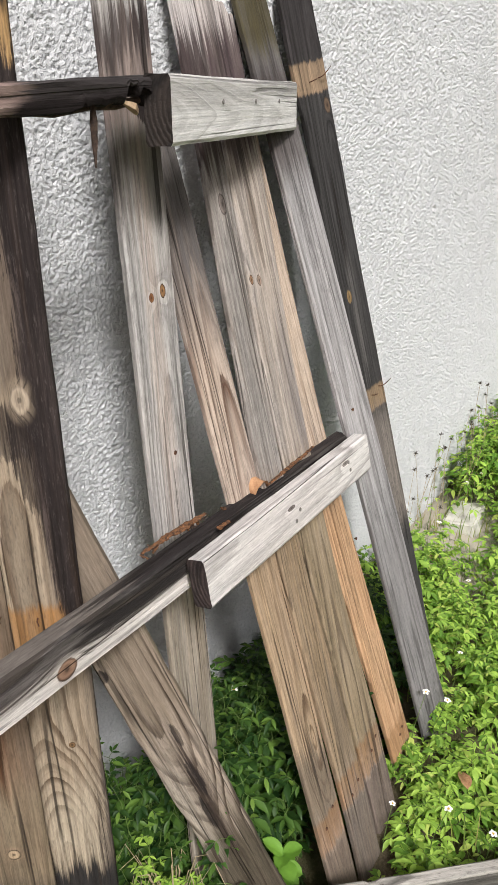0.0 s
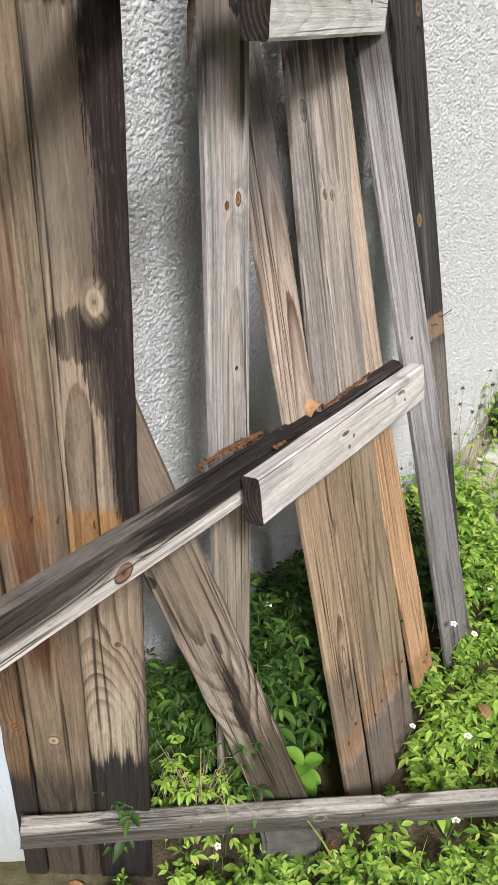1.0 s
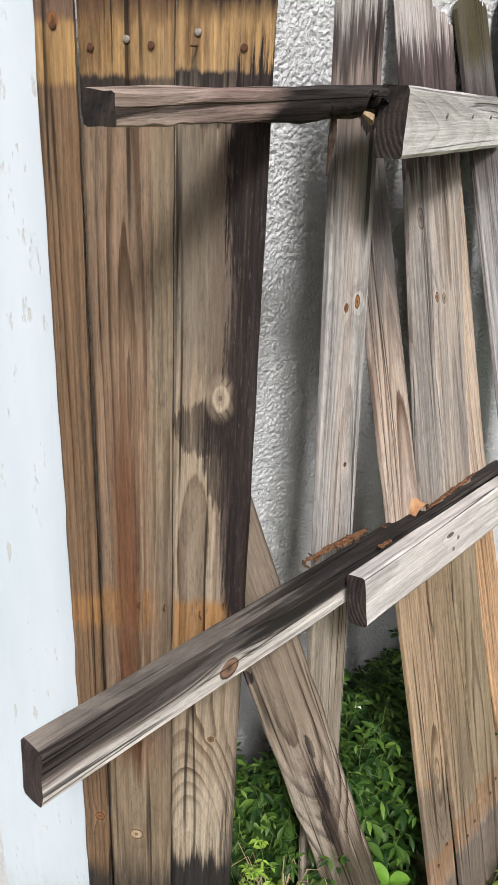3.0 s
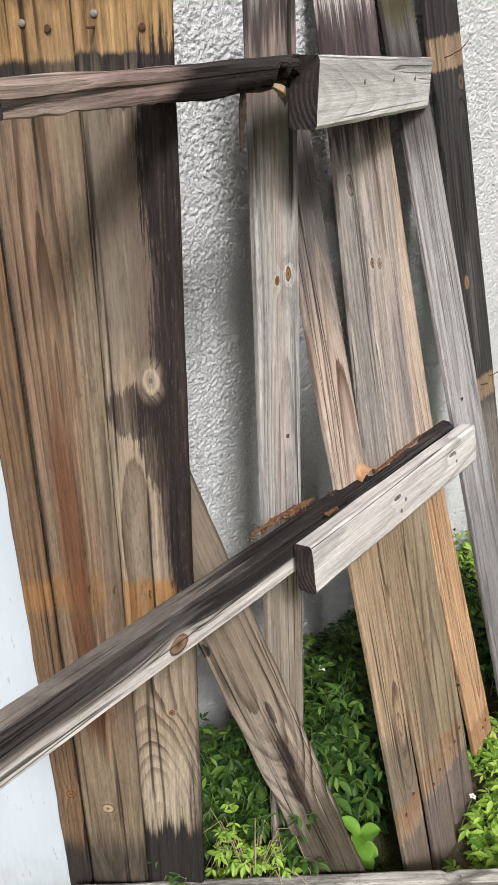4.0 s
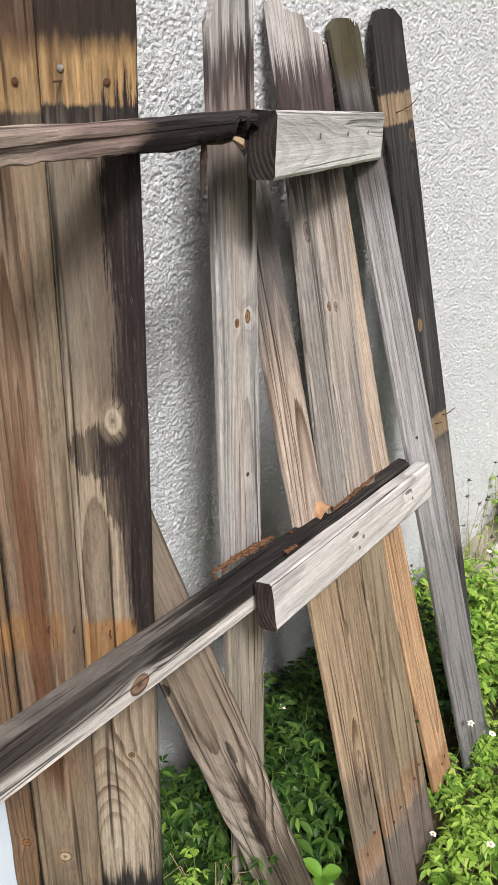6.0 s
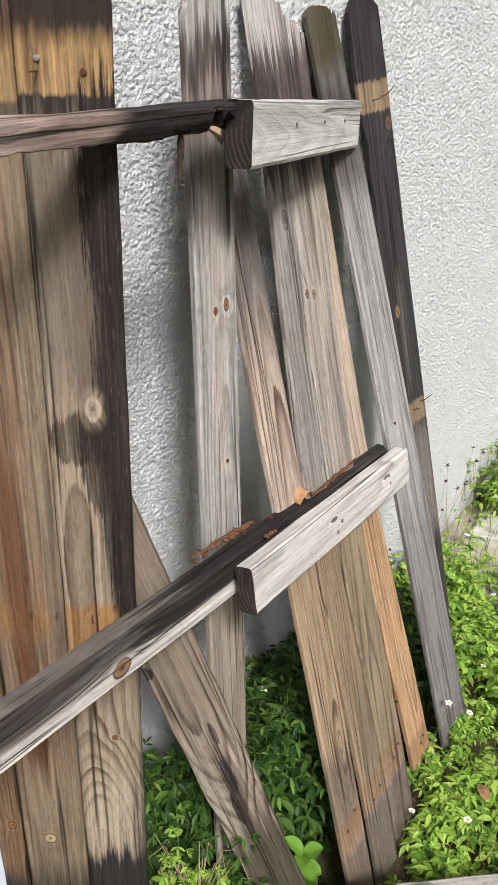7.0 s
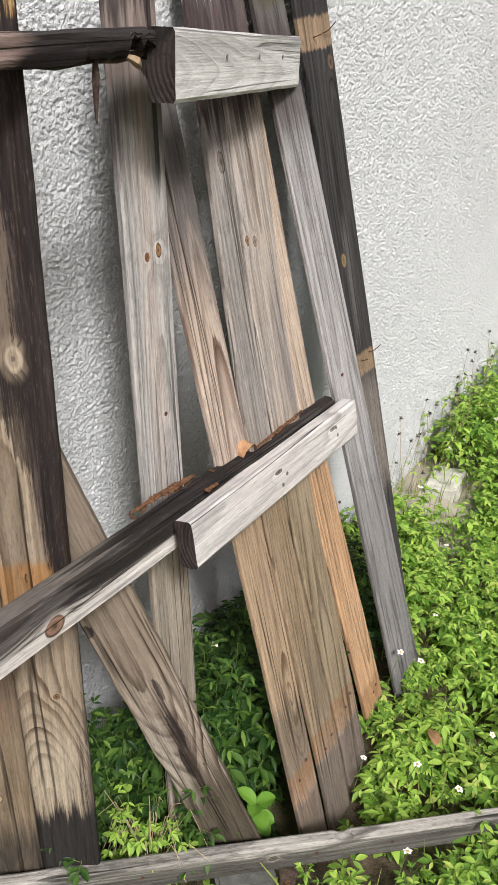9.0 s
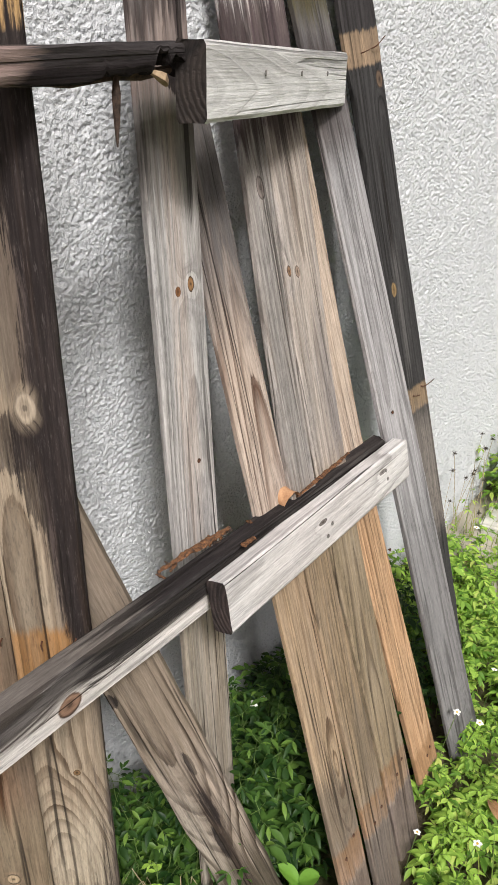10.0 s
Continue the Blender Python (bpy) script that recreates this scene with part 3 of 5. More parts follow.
def beam_mesh(name, length, height, thick, seed=0.0, cols=60, rounding=0.004, wear=0.0015, under=None, over=None, skew=0.0):
    """A rail: x along, y into its depth from the front face, z from -height to 0. Slots: 0 faces, 1 ends, 2 top.
    under(s), over(s): how much is missing from below and from above at s from 0 to 1. skew: how far the near end is cut off square."""
    r = rounding
    loop = [(r, -1, 0)] + [(0.0, -1 + q, 0) for q in (0.06, 0.25, 0.5, 0.75, 0.94)] + [(r, 0, 0)]
    loop += [(thick * q, 0, 1) for q in (0.35, 0.65)] + [(thick - r, 0, 1)]
    loop += [(thick, -0.06, 0), (thick, -0.5, 0), (thick, -0.94, 0), (thick - r, -1, 0), (thick * 0.5, -1, 0)]
    m = len(loop)
    verts, faces, ids = [], [], []
    for i in range(cols):
        s = i / (cols - 1)
        for y, zf, _ in loop:
            lo = -height + (under(s) if under else 0.0)
            hi = -(over(s) if over else 0.0)
            z = lo + (hi - lo) * (zf + 1)
            x = s * length + (skew * (y / thick) * (1 - s))
            z += noise.noise((x * 9 + seed, y * 40, zf * 3)) * wear
            y += noise.noise((x * 7, seed + zf * 6, y * 20)) * wear
            if i in (0, cols - 1):
                x += noise.noise((seed, y * 90, z * 90)) * 0.002
            verts.append((x, y, z))
    for i in range(cols - 1):
        for k in range(m):
            a, b = i * m + k, i * m + (k + 1) % m
            faces.append((a, b, b + m, a + m))
            ids.append(2 if 6 <= k <= 8 else 0)
    for base in (0, (cols - 1) * m):
        faces.append(tuple(base + k for k in range(m)))
        ids.append(1)
    return raw_mesh(name, verts, faces, ids)


def rail_axes(start, end, tilt=0.0):
    """The pose of a rail whose front upper edge runs from start to end; tilt: degrees by which its face looks up."""
    a, b = Vector(start), Vector(end)
    x = (b - a).normalized()
    out = V(x.y, -x.x, 0).normalized()
    up = out.cross(x) * -1 if out.cross(x).z < 0 else out.cross(x)
    t = radians(tilt)
    z = (up * math.cos(t) - out * math.sin(t)).normalized()
    return axes(x, z.cross(x), z, a), (b - a).length


def plane_board(o, u, v, n, foot, top, off=0.0):
    """The pose and length of a board that lies in the plane of u and v, from foot to top (both in u, v)."""
    a = o + u * foot[0] + v * foot[1] + n * off
    z = (u * (top[0] - foot[0]) + v * (top[1] - foot[1]))
    y = -n
    return axes(y.cross(z.normalized()), y, z.normalized(), a), z.length


def turned(radius, points, sides=10):
    """A small solid of revolution about z: points of (radius factor, z)."""
    bm = bmesh.new()
    rings = []
    for f, z in points:
        rings.append([bm.verts.new((radius * f * math.cos(2 * math.pi * k / sides), radius * f * math.sin(2 * math.pi * k / sides), z)) for k in range(sides)])
    for p, q in zip(rings, rings[1:]):
        for k in range(sides):
            bm.faces.new((p[k], p[(k + 1) % sides], q[(k + 1) % sides], q[k]))
    bm.faces.new(rings[0][::-1])
    bm.faces.new(rings[-1])
    return bm


def tube_mesh(name, pts, radii, sides=6):
    """A tapered rod through points."""
    bm = bmesh.new()
    rings = []
    for k, p in enumerate(pts):
        d = (Vector(pts[min(k + 1, len(pts) - 1)]) - Vector(pts[max(k - 1, 0)])).normalized()
        q = d.to_track_quat("Z", "Y")
        rings.append([bm.verts.new(Vector(p) + q @ V(radii[k] * math.cos(2 * math.pi * j / sides), radii[k] * math.sin(2 * math.pi * j / sides), 0)) for j in range(sides)])
    for a, b in zip(rings, rings[1:]):
        for j in range(sides):
            bm.faces.new((a[j], a[(j + 1) % sides], b[(j + 1) % sides], b[j]))
    bm.faces.new(rings[0][::-1])
    bm.faces.new(rings[-1])
    me = bpy.data.meshes.new(name)
    bm.to_mesh(me)
    bm.free()
    return me


NAIL_HEAD = bpy.data.meshes.new("nail")
_bm = turned(0.0042, [(0.35, -0.004), (0.35, 0.0004), (1.0, 0.0006), (0.95, 0.0016), (0.4, 0.0022)], 10)
_bm.to_mesh(NAIL_HEAD)
_bm.free()
NAIL_HEAD.materials.append(NAIL)
NAIL_RUSTY = NAIL_HEAD.copy()
NAIL_RUSTY.materials.clear()
NAIL_RUSTY.materials.append(RUST)
NAIL_BENT = tube_mesh("bent_nail", [(0, 0, -0.004), (0, 0, 0.006), (0.004, 0.001, 0.012), (0.014, 0.006, 0.02), (0.022, 0.011, 0.026)], [0.0013, 0.0013, 0.0013, 0.0012, 0.0009])
NAIL_BENT.materials.append(RUST)
NAIL_SHANK = tube_mesh("nail_shank", [(0, 0, -0.004), (0, 0.001, 0.008), (0.004, 0.003, 0.018)], [0.0013, 0.0013, 0.001])
NAIL_SHANK.materials.append(RUST)


def nail(owner, x, z, mesh=None, spin=0.0, proud=0.0):
    """A nail in the front face of a board or rail."""
    return part("nail", mesh or NAIL_HEAD, NAIL, owner, "", axes(V(math.cos(spin), 0, math.sin(spin)), V(-math.sin(spin), 0, math.cos(spin)), V(0, -1, 0), V(x, -0.0004 - proud, z)))


def empty(name, at, label, category, group="", kind=""):
    e = new(name)
    e.empty_display_size = 0.05
    e.matrix_basis = at
    return tagged(e, label, category, group, kind)


def under_thing(thing, m):
    """A world pose, within a thing that stands unrotated."""
    return thing.matrix_basis.inverted() @ m


# ---- the plan ----
WALL_N, WALL_D, WALL_S = V(0.793, -0.609, 0).normalized(), V(0.609, 0.793, 0).normalized(), -1.106
WALL_O = WALL_N * WALL_S


def ground_z(x, y):
    a = x * WALL_D.x + y * WALL_D.y
    d = x * WALL_N.x + y * WALL_N.y - WALL_S
    near = max(0.0, min(1.0, 1 - (d - 0.15) / 0.55))
    rise = 0.14 * max(0.0, min(2.6, a - 0.9)) * (0.35 + 0.65 * near * near * (3 - 2 * near))
    return rise - 0.005 + 0.014 * noise.noise((x * 3.1, y * 3.1, 0.3)) + 0.006 * noise.noise((x * 11, y * 11, 4.0))


def stretched(lo, hi, inner_lo, inner_hi, inner_step, growth=1.35):
    """Coordinates, even within the inner stretch and growing outside it."""
    mid = list(np.arange(inner_lo, inner_hi + inner_step / 2, inner_step))
    right, st = [], inner_step
    p = mid[-1]
    while p < hi:
        st *= growth
        p = min(hi, p + st)
        right.append(p)
    left, st, p = [], inner_step, mid[0]
    while p > lo:
        st *= growth
        p = max(lo, p - st)
        left.append(p)
    return left[::-1] + mid + right


# ground, one sheet out to the horizon
gx, gy = stretched(-900, 900, -0.9, 2.6, 0.035), stretched(-900, 900, 0.3, 4.6, 0.035)
gv = [(x, y, ground_z(x, y)) for y in gy for x in gx]
nx = len(gx)
gf = [(j * nx + i, j * nx + i + 1, (j + 1) * nx + i + 1, (j + 1) * nx + i) for j in range(len(gy) - 1) for i in range(nx - 1)]
ground = part("ground", raw_mesh("ground", gv, gf, fix=False, smooth=True), SOIL)
tagged(ground, "dark damp soil with a pale sandy patch, overgrown with weeds", "ground", kind="structure")


def stucco_wall():
    """A rendered wall with a real splattered and flattened relief where the camera looks at it."""
    step = 0.0030
    aa, zz = stretched(-5, 9, 0.68, 3.10, step, 1.6), stretched(-0.3, 3.4, 0.20, 2.20, step, 1.6)
    na, nz = len(aa), len(zz)
    rng = np.random.default_rng(7)
    f1 = np.fft.fftfreq(nz, step)[:, None]
    f2 = np.fft.fftfreq(na, step)[None, :]
    fr = np.sqrt(f1 ** 2 + f2 ** 2)

    def band(lo, hi):
        spec = np.fft.fft2(rng.standard_normal((nz, na))) * np.exp(-((fr - (lo + hi) / 2) / (hi - lo)) ** 2)
        h = np.real(np.fft.ifft2(spec))
        return h / h.std()

    h = 1.0 * band(0, 110) + 0.5 * band(60, 120) + 0.4 * band(125, 180)
    flat = np.clip((band(10, 26) - 0.75) * 1.6, 0, 0.88)
    h = 1.5 * np.tanh((h + 0.25) / 1.5)
    h = (h * (1 - flat) + 0.75 * flat) * 0.0020
    inside = np.outer([1.0 if 0.19 <= z <= 2.21 else 0.0 for z in zz], [1.0 if 0.67 <= a <= 3.11 else 0.0 for a in aa])
    h *= inside
    A, Z = np.meshgrid(aa, zz)
    P = np.array(WALL_O)[None, None, :] + A[..., None] * np.array(WALL_D)[None, None, :] + h[..., None] * np.array(WALL_N)[None, None, :]
    P[..., 2] += Z
    verts = P.reshape(-1, 3)
    idx = np.arange(na * nz).reshape(nz, na)
    quads = np.stack([idx[:-1, :-1], idx[:-1, 1:], idx[1:, 1:], idx[1:, :-1]], -1).reshape(-1, 4)
    back = (np.array(WALL_O) - 0.2 * np.array(WALL_N))
    corners = [back + aa[i] * np.array(WALL_D) + np.array((0, 0, zz[j])) for i, j in ((0, 0), (-1, 0), (-1, -1), (0, -1))]
    k = na * nz
    extra = [(k + 3, k + 2, k + 1, k)]
    rims = [(list(idx[0, :]), k + 1, k), (list(idx[:, -1]), k + 2, k + 1), (list(idx[-1, ::-1]), k + 3, k + 2), (list(idx[::-1, 0]), k, k + 3)]
    faces = quads.tolist() + extra + [tuple(int(q) for q in r[::-1]) + (p1, p0)[::-1] for r, p0, p1 in rims]
    me = bpy.data.meshes.new("wall")
    me.from_pydata(np.vstack([verts, corners]).tolist(), [], faces)
    sm = np.ones(len(faces), dtype=bool)
    sm[len(quads):] = False
    me.polygons.foreach_set("use_smooth", sm)
    return part("wall_north", me, STUCCO)


tagged(stucco_wall(), "white painted stucco wall with a rough splattered texture", "wall", kind="structure")

# white painted corner post beside the standing boards
QO, QU, QN, UP = V(-0.328, 0.919, 0), V(0.991, 0.135, 0).normalized(), V(0.135, -0.991, 0).normalized(), V(0, 0, 1)
post = part("trim", board_mesh("trim", 2.75, 0.26, 0.07, seed=31, rows=60, rounding=0.006, wear=0.0015), WHITE,
            at=axes(QU, -QN, UP, QO + QU * (-0.198 - 0.13) - QN * 0.028 + UP * -0.03))
tagged(post, "white painted timber corner post, scuffed and flaking near the ground", "post", kind="structure")

# ---- the standing fence section ----
section = empty("standing_fence_section", Matrix.Translation(QO), "weathered brown wooden fence pickets standing upright, with orange rail marks", "fence")


def standing(key, u0, u1, length, off=0.0, **kw):
    m = axes(QU, -QN, UP, QO + QU * ((u0 + u1) / 2) + QN * off + UP * -0.02)
    return part("picket", board_mesh("picket", length, u1 - u0 - 0.002, 0.016, **kw), W[key], section, "", under_thing(section, m))


pa = standing("A", -0.200, -0.152, 1.99, 0.002, seed=1, cols=9, ragged=0.001)
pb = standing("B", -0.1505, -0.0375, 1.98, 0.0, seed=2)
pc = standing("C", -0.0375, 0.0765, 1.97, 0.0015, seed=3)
for x, z, me in ((0.002, 1.755, NAIL_HEAD), (-0.04, 1.745, NAIL_RUSTY), (0.03, 1.75, NAIL_RUSTY), (0.005, 0.975, NAIL_SHANK), (0.045, 0.975, NAIL_SHANK)):
    nail(pb, x, z + 0.02, me, proud=0.001)
for x, z, me, sp in ((-0.03, 1.765, NAIL_HEAD, 0), (-0.031, 1.752, NAIL_SHANK, 2.8), (0.022, 1.752, NAIL_RUSTY, 0), (-0.013, 0.97, NAIL_SHANK, -0.6), (0.035, 0.975, NAIL_SHANK, -0.4)):
    nail(pc, x, z + 0.02, me, sp, 0.001)
nail(pa, 0.0, 1.785, NAIL_RUSTY)

# ---- the leaning fence panel ----
PO, PU, PV, PN = V(0.2664, 1.2026, 0), V(0.4942, 0.8693, 0), V(-0.2393, 0.1360, 0.9614), V(0.8356, -0.4754, 0.2752)
panel = empty("leaning_fence_panel", Matrix.Translation(PO), "broken grey wooden fence panel leaning against the stucco wall", "fence")


def dog_ear(cut, tilt=0.0):
    return lambda f: max(0.0, abs(f) - (1 - cut / 0.055)) * 0.055 + tilt * (f + 1) + 0.004 * noise.noise((f * 6, cut * 50, 1.0))


def steps(*levels):
    """A top broken away in steps: (x up to which, how much is missing)."""
    def cut(f):
        for edge, low in levels:
            if f <= edge:
                return low + 0.003 * noise.noise((f * 9, low * 30, 2.0))
        return levels[-1][1]
    return cut


def leaning(key, start, end, width, off=0.0, thick=0.016, o=PO, v=PV, n=PN, owner=panel, name="picket", **kw):
    m, length = plane_board(o, PU, v, n, start, end, off)
    return part(name, board_mesh(name, length, width, thick, **kw), W[key], owner, "", under_thing(owner, m))


GO, GV, GN = V(-0.165, 1.225, 1.4), V(-0.0803, 0.0457, 0.9957), V(0.8656, -0.4921, 0.0924)
pg = leaning("G", (-0.064, -1.34), (0.024, 0.50), 0.113, 0.0, o=GO, v=GV, n=GN, seed=4, top=lambda f: 0.075 * max(0, -f - 0.45) / 0.55 + 0.006 * noise.noise((f * 7, 3, 1)))
pf = leaning("F", (-0.080, 0.0), (-0.055, 1.74), 0.093, -0.010, seed=5, taper=1.16)
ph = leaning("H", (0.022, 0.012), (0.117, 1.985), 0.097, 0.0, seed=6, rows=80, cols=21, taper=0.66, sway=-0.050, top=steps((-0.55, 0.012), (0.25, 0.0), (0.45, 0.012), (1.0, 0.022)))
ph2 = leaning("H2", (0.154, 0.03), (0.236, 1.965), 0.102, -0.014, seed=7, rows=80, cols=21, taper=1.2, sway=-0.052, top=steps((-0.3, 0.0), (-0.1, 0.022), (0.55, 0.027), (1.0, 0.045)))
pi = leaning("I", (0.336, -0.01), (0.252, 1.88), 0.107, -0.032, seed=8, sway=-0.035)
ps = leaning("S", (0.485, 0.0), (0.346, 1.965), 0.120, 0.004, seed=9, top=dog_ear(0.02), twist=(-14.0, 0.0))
nail(pg, 0.012, 1.055 - 0.0, NAIL_RUSTY)
for b, x, z in ((pf, -0.02, 0.24), (pf, 0.02, 0.265), (ph, -0.02, 0.225), (ph, 0.015, 0.24), (ph2, -0.01, 0.215), (ph2, 0.02, 0.235), (pi, 0.0, 0.16), (pi, 0.02, 0.17), (pi, 0.03, 0.74)):
    nail(b, x, z, NAIL_RUSTY)
nail(ps, -0.02, 1.05, NAIL_RUSTY)
nail(ps, 0.03, 1.09, NAIL_RUSTY)

# lower rail and the pale piece spliced to its front
m, ln = rail_axes((-0.391, 0.538, 1.047), (0.205, 1.659, 0.953))
low_rail = part("lower_rail", beam_mesh("lower_rail", ln, 0.083, 0.038, 21, 90, rounding=0.005, wear=0.002), [W["rail"], END_PURPLE, W["railtop"]], panel, "long wooden rail with a blackened top and a round knot", under_thing(panel, m))
m, ln = rail_axes((-0.078, 1.041, 0.998), (0.246, 1.646, 0.960), 12)
low_block = part("lower_splice", beam_mesh("lower_splice", ln, 0.089, 0.037, 22, 70, rounding=0.004, wear=0.0016), [W["block"], END_PURPLE, W["block"]], panel, "bleached grey timber offcut nailed over the rail", under_thing(panel, m))
for x, z in ((0.33, -0.045), (0.31, -0.062), (0.57, -0.03), (0.575, -0.05)):
    nail(low_block, x, z)
# upper rail, rotten, and its splice
m, ln = rail_axes((-0.334, 0.655, 1.705), (-0.100, 1.215, 1.724))


def rot(s):
    gone = max(0.0, min(1.0, (s - 0.56) / 0.05)) * max(0.0, min(1.0, (0.86 - s) / 0.04))
    gone += 2.4 * max(0.0, min(1.0, (s - 0.745) / 0.025)) * max(0.0, min(1.0, (0.90 - s) / 0.03))
    return 0.024 - 0.011 * s + 0.003 * noise.noise((s * 7, 1, 5)) + 0.002 * noise.noise((s * 31, 2, 5)) + gone * (0.007 + 0.006 * noise.noise((s * 45, 3, 5)) + 0.004 * noise.noise((s * 110, 3, 2)))


up_rail = part("upper_rail", beam_mesh("upper_rail", ln, 0.054, 0.040, 23, 110, wear=0.003, under=rot), [W["toprail"], END_DARK, W["toprail"]], panel, "rotten dark upper rail with a splintered underside", under_thing(panel, m))
rotm = tube_mesh("rotten_core", [(0.27, 0.022, -0.032), (0.33, 0.022, -0.036), (0.40, 0.022, -0.033), (0.46, 0.024, -0.034), (0.52, 0.024, -0.030)], [0.003, 0.005, 0.004, 0.006, 0.005], 7)
part("rotten_core", rotm, ROT, up_rail)
part("pale_shard", tube_mesh("pale_shard", [(0.455, 0.004, -0.030), (0.47, 0.0, -0.036), (0.482, 0.004, -0.042), (0.487, 0.006, -0.046)], [0.003, 0.007, 0.005, 0.002], 5), SPLINTER, up_rail, "freshly exposed pale splinter")
m, ln = rail_axes((-0.106, 1.128, 1.724), (0.070, 1.764, 1.715))
up_block = part("upper_splice", beam_mesh("upper_splice", ln, 0.093, 0.041, 24, 70, rounding=0.003, wear=0.0014), [W["block2"], END_DARK, W["block2"]], panel, "pale grey two-by-four block with three nail heads", under_thing(panel, m))
for x in (0.205, 0.375, 0.525):
    nail(up_block, x, -0.036)
# splinter that hangs from the rotten rail
part("splinter", tube_mesh("splinter", [(-0.192, 1.03, 1.690), (-0.193, 1.03, 1.668), (-0.194, 1.032, 1.640), (-0.195, 1.03, 1.612)], [0.003, 0.0055, 0.004, 0.0012], 5), DARKCHIP, panel, "dark splinter hanging from the rail", under_thing(panel, Matrix()))

# ---- a separate charred picket behind, and a loose board ----
RO, RV, RN = V(-0.7067, 0.5427, 0.95), V(-0.1525, 0.1171, 0.9814), V(0.7783, -0.5977, 0.1922)
rm, rl = plane_board(RO, WALL_D, RV, RN, (1.748, -0.90), (1.503, 0.985), 0.0)
loose = empty("loose_picket", Matrix.Translation(rm.translation), "blackened charred fence picket leaning on the stucco wall", "fence picket")
pr = part("picket", board_mesh("picket", rl, 0.110, 0.017, seed=11, rows=110, top=dog_ear(0.028), ragged=0.006), W["R"], loose, "", under_thing(loose, rm))
for x, z, me, sp in ((0.022, 1.70, NAIL_BENT, 0.3), (-0.014, 1.695, NAIL_SHANK, 0.0), (0.03, 0.955, NAIL_BENT, 0.1), (-0.008, 0.945, NAIL_SHANK, 0.2)):
    nail(pr, x, z, me, sp)

DT, DF = V(-0.363, 0.945, 1.27), V(0.040, 1.045, 0.06)
dz = (DT - DF).normalized()
dn = V(0.135, -0.985, 0.0)
dn = (dn - dz * dn.dot(dz)).normalized()
dm = axes((-dn).cross(dz), -dn, dz, DF + (-dn).cross(dz) * 0.008)
diag = part("diagonal_board", board_mesh("diagonal_board", (DT - DF).length, 0.110, 0.018, seed=12, ragged=0.002, wear=0.003), W["D"], at=dm)
tagged(diag, "old grey-brown board propped diagonally behind the rail", "board")

# ---- the fallen bottom rail ----
m, ln = rail_axes((-0.490, 0.838, 0.258), (0.95, 1.254, 0.100))


def worn(s):
    return 0.004 * max(0, noise.noise((s * 9, 4, 8))) + (0.008 if 0.505 < s < 0.53 else 0.0)


bottom = part("fallen_rail", beam_mesh("fallen_rail", ln, 0.072, 0.030, 25, 110, rounding=0.005, wear=0.002, over=worn), [W["timber"], W["timber"], W["timber"]], at=m)
for bx in (0.34, 0.72, 0.9):
    nail(bottom, bx, -0.03, NAIL_RUSTY)
tagged(bottom, "grey weathered timber rail lying in front of the picket feet", "rail")


# ---- small plants ----
LEAFLET = [(0.0, 0.0, 0.0), (-0.30, 0.22, 0.06), (0.0, 0.25, 0.0), (0.30, 0.22, 0.06), (-0.40, 0.48, 0.09), (0.0, 0.52, 0.01), (0.40, 0.48, 0.09),
           (-0.22, 0.76, 0.03), (0.0, 0.78, -0.02), (0.22, 0.76, 0.03), (0.0, 1.0, -0.10)]
LEAFLET_F = [(0, 2, 1), (0, 3, 2), (1, 2, 5, 4), (2, 3, 6, 5), (4, 5, 8, 7), (5, 6, 9, 8), (7, 8, 10), (8, 9, 10)]


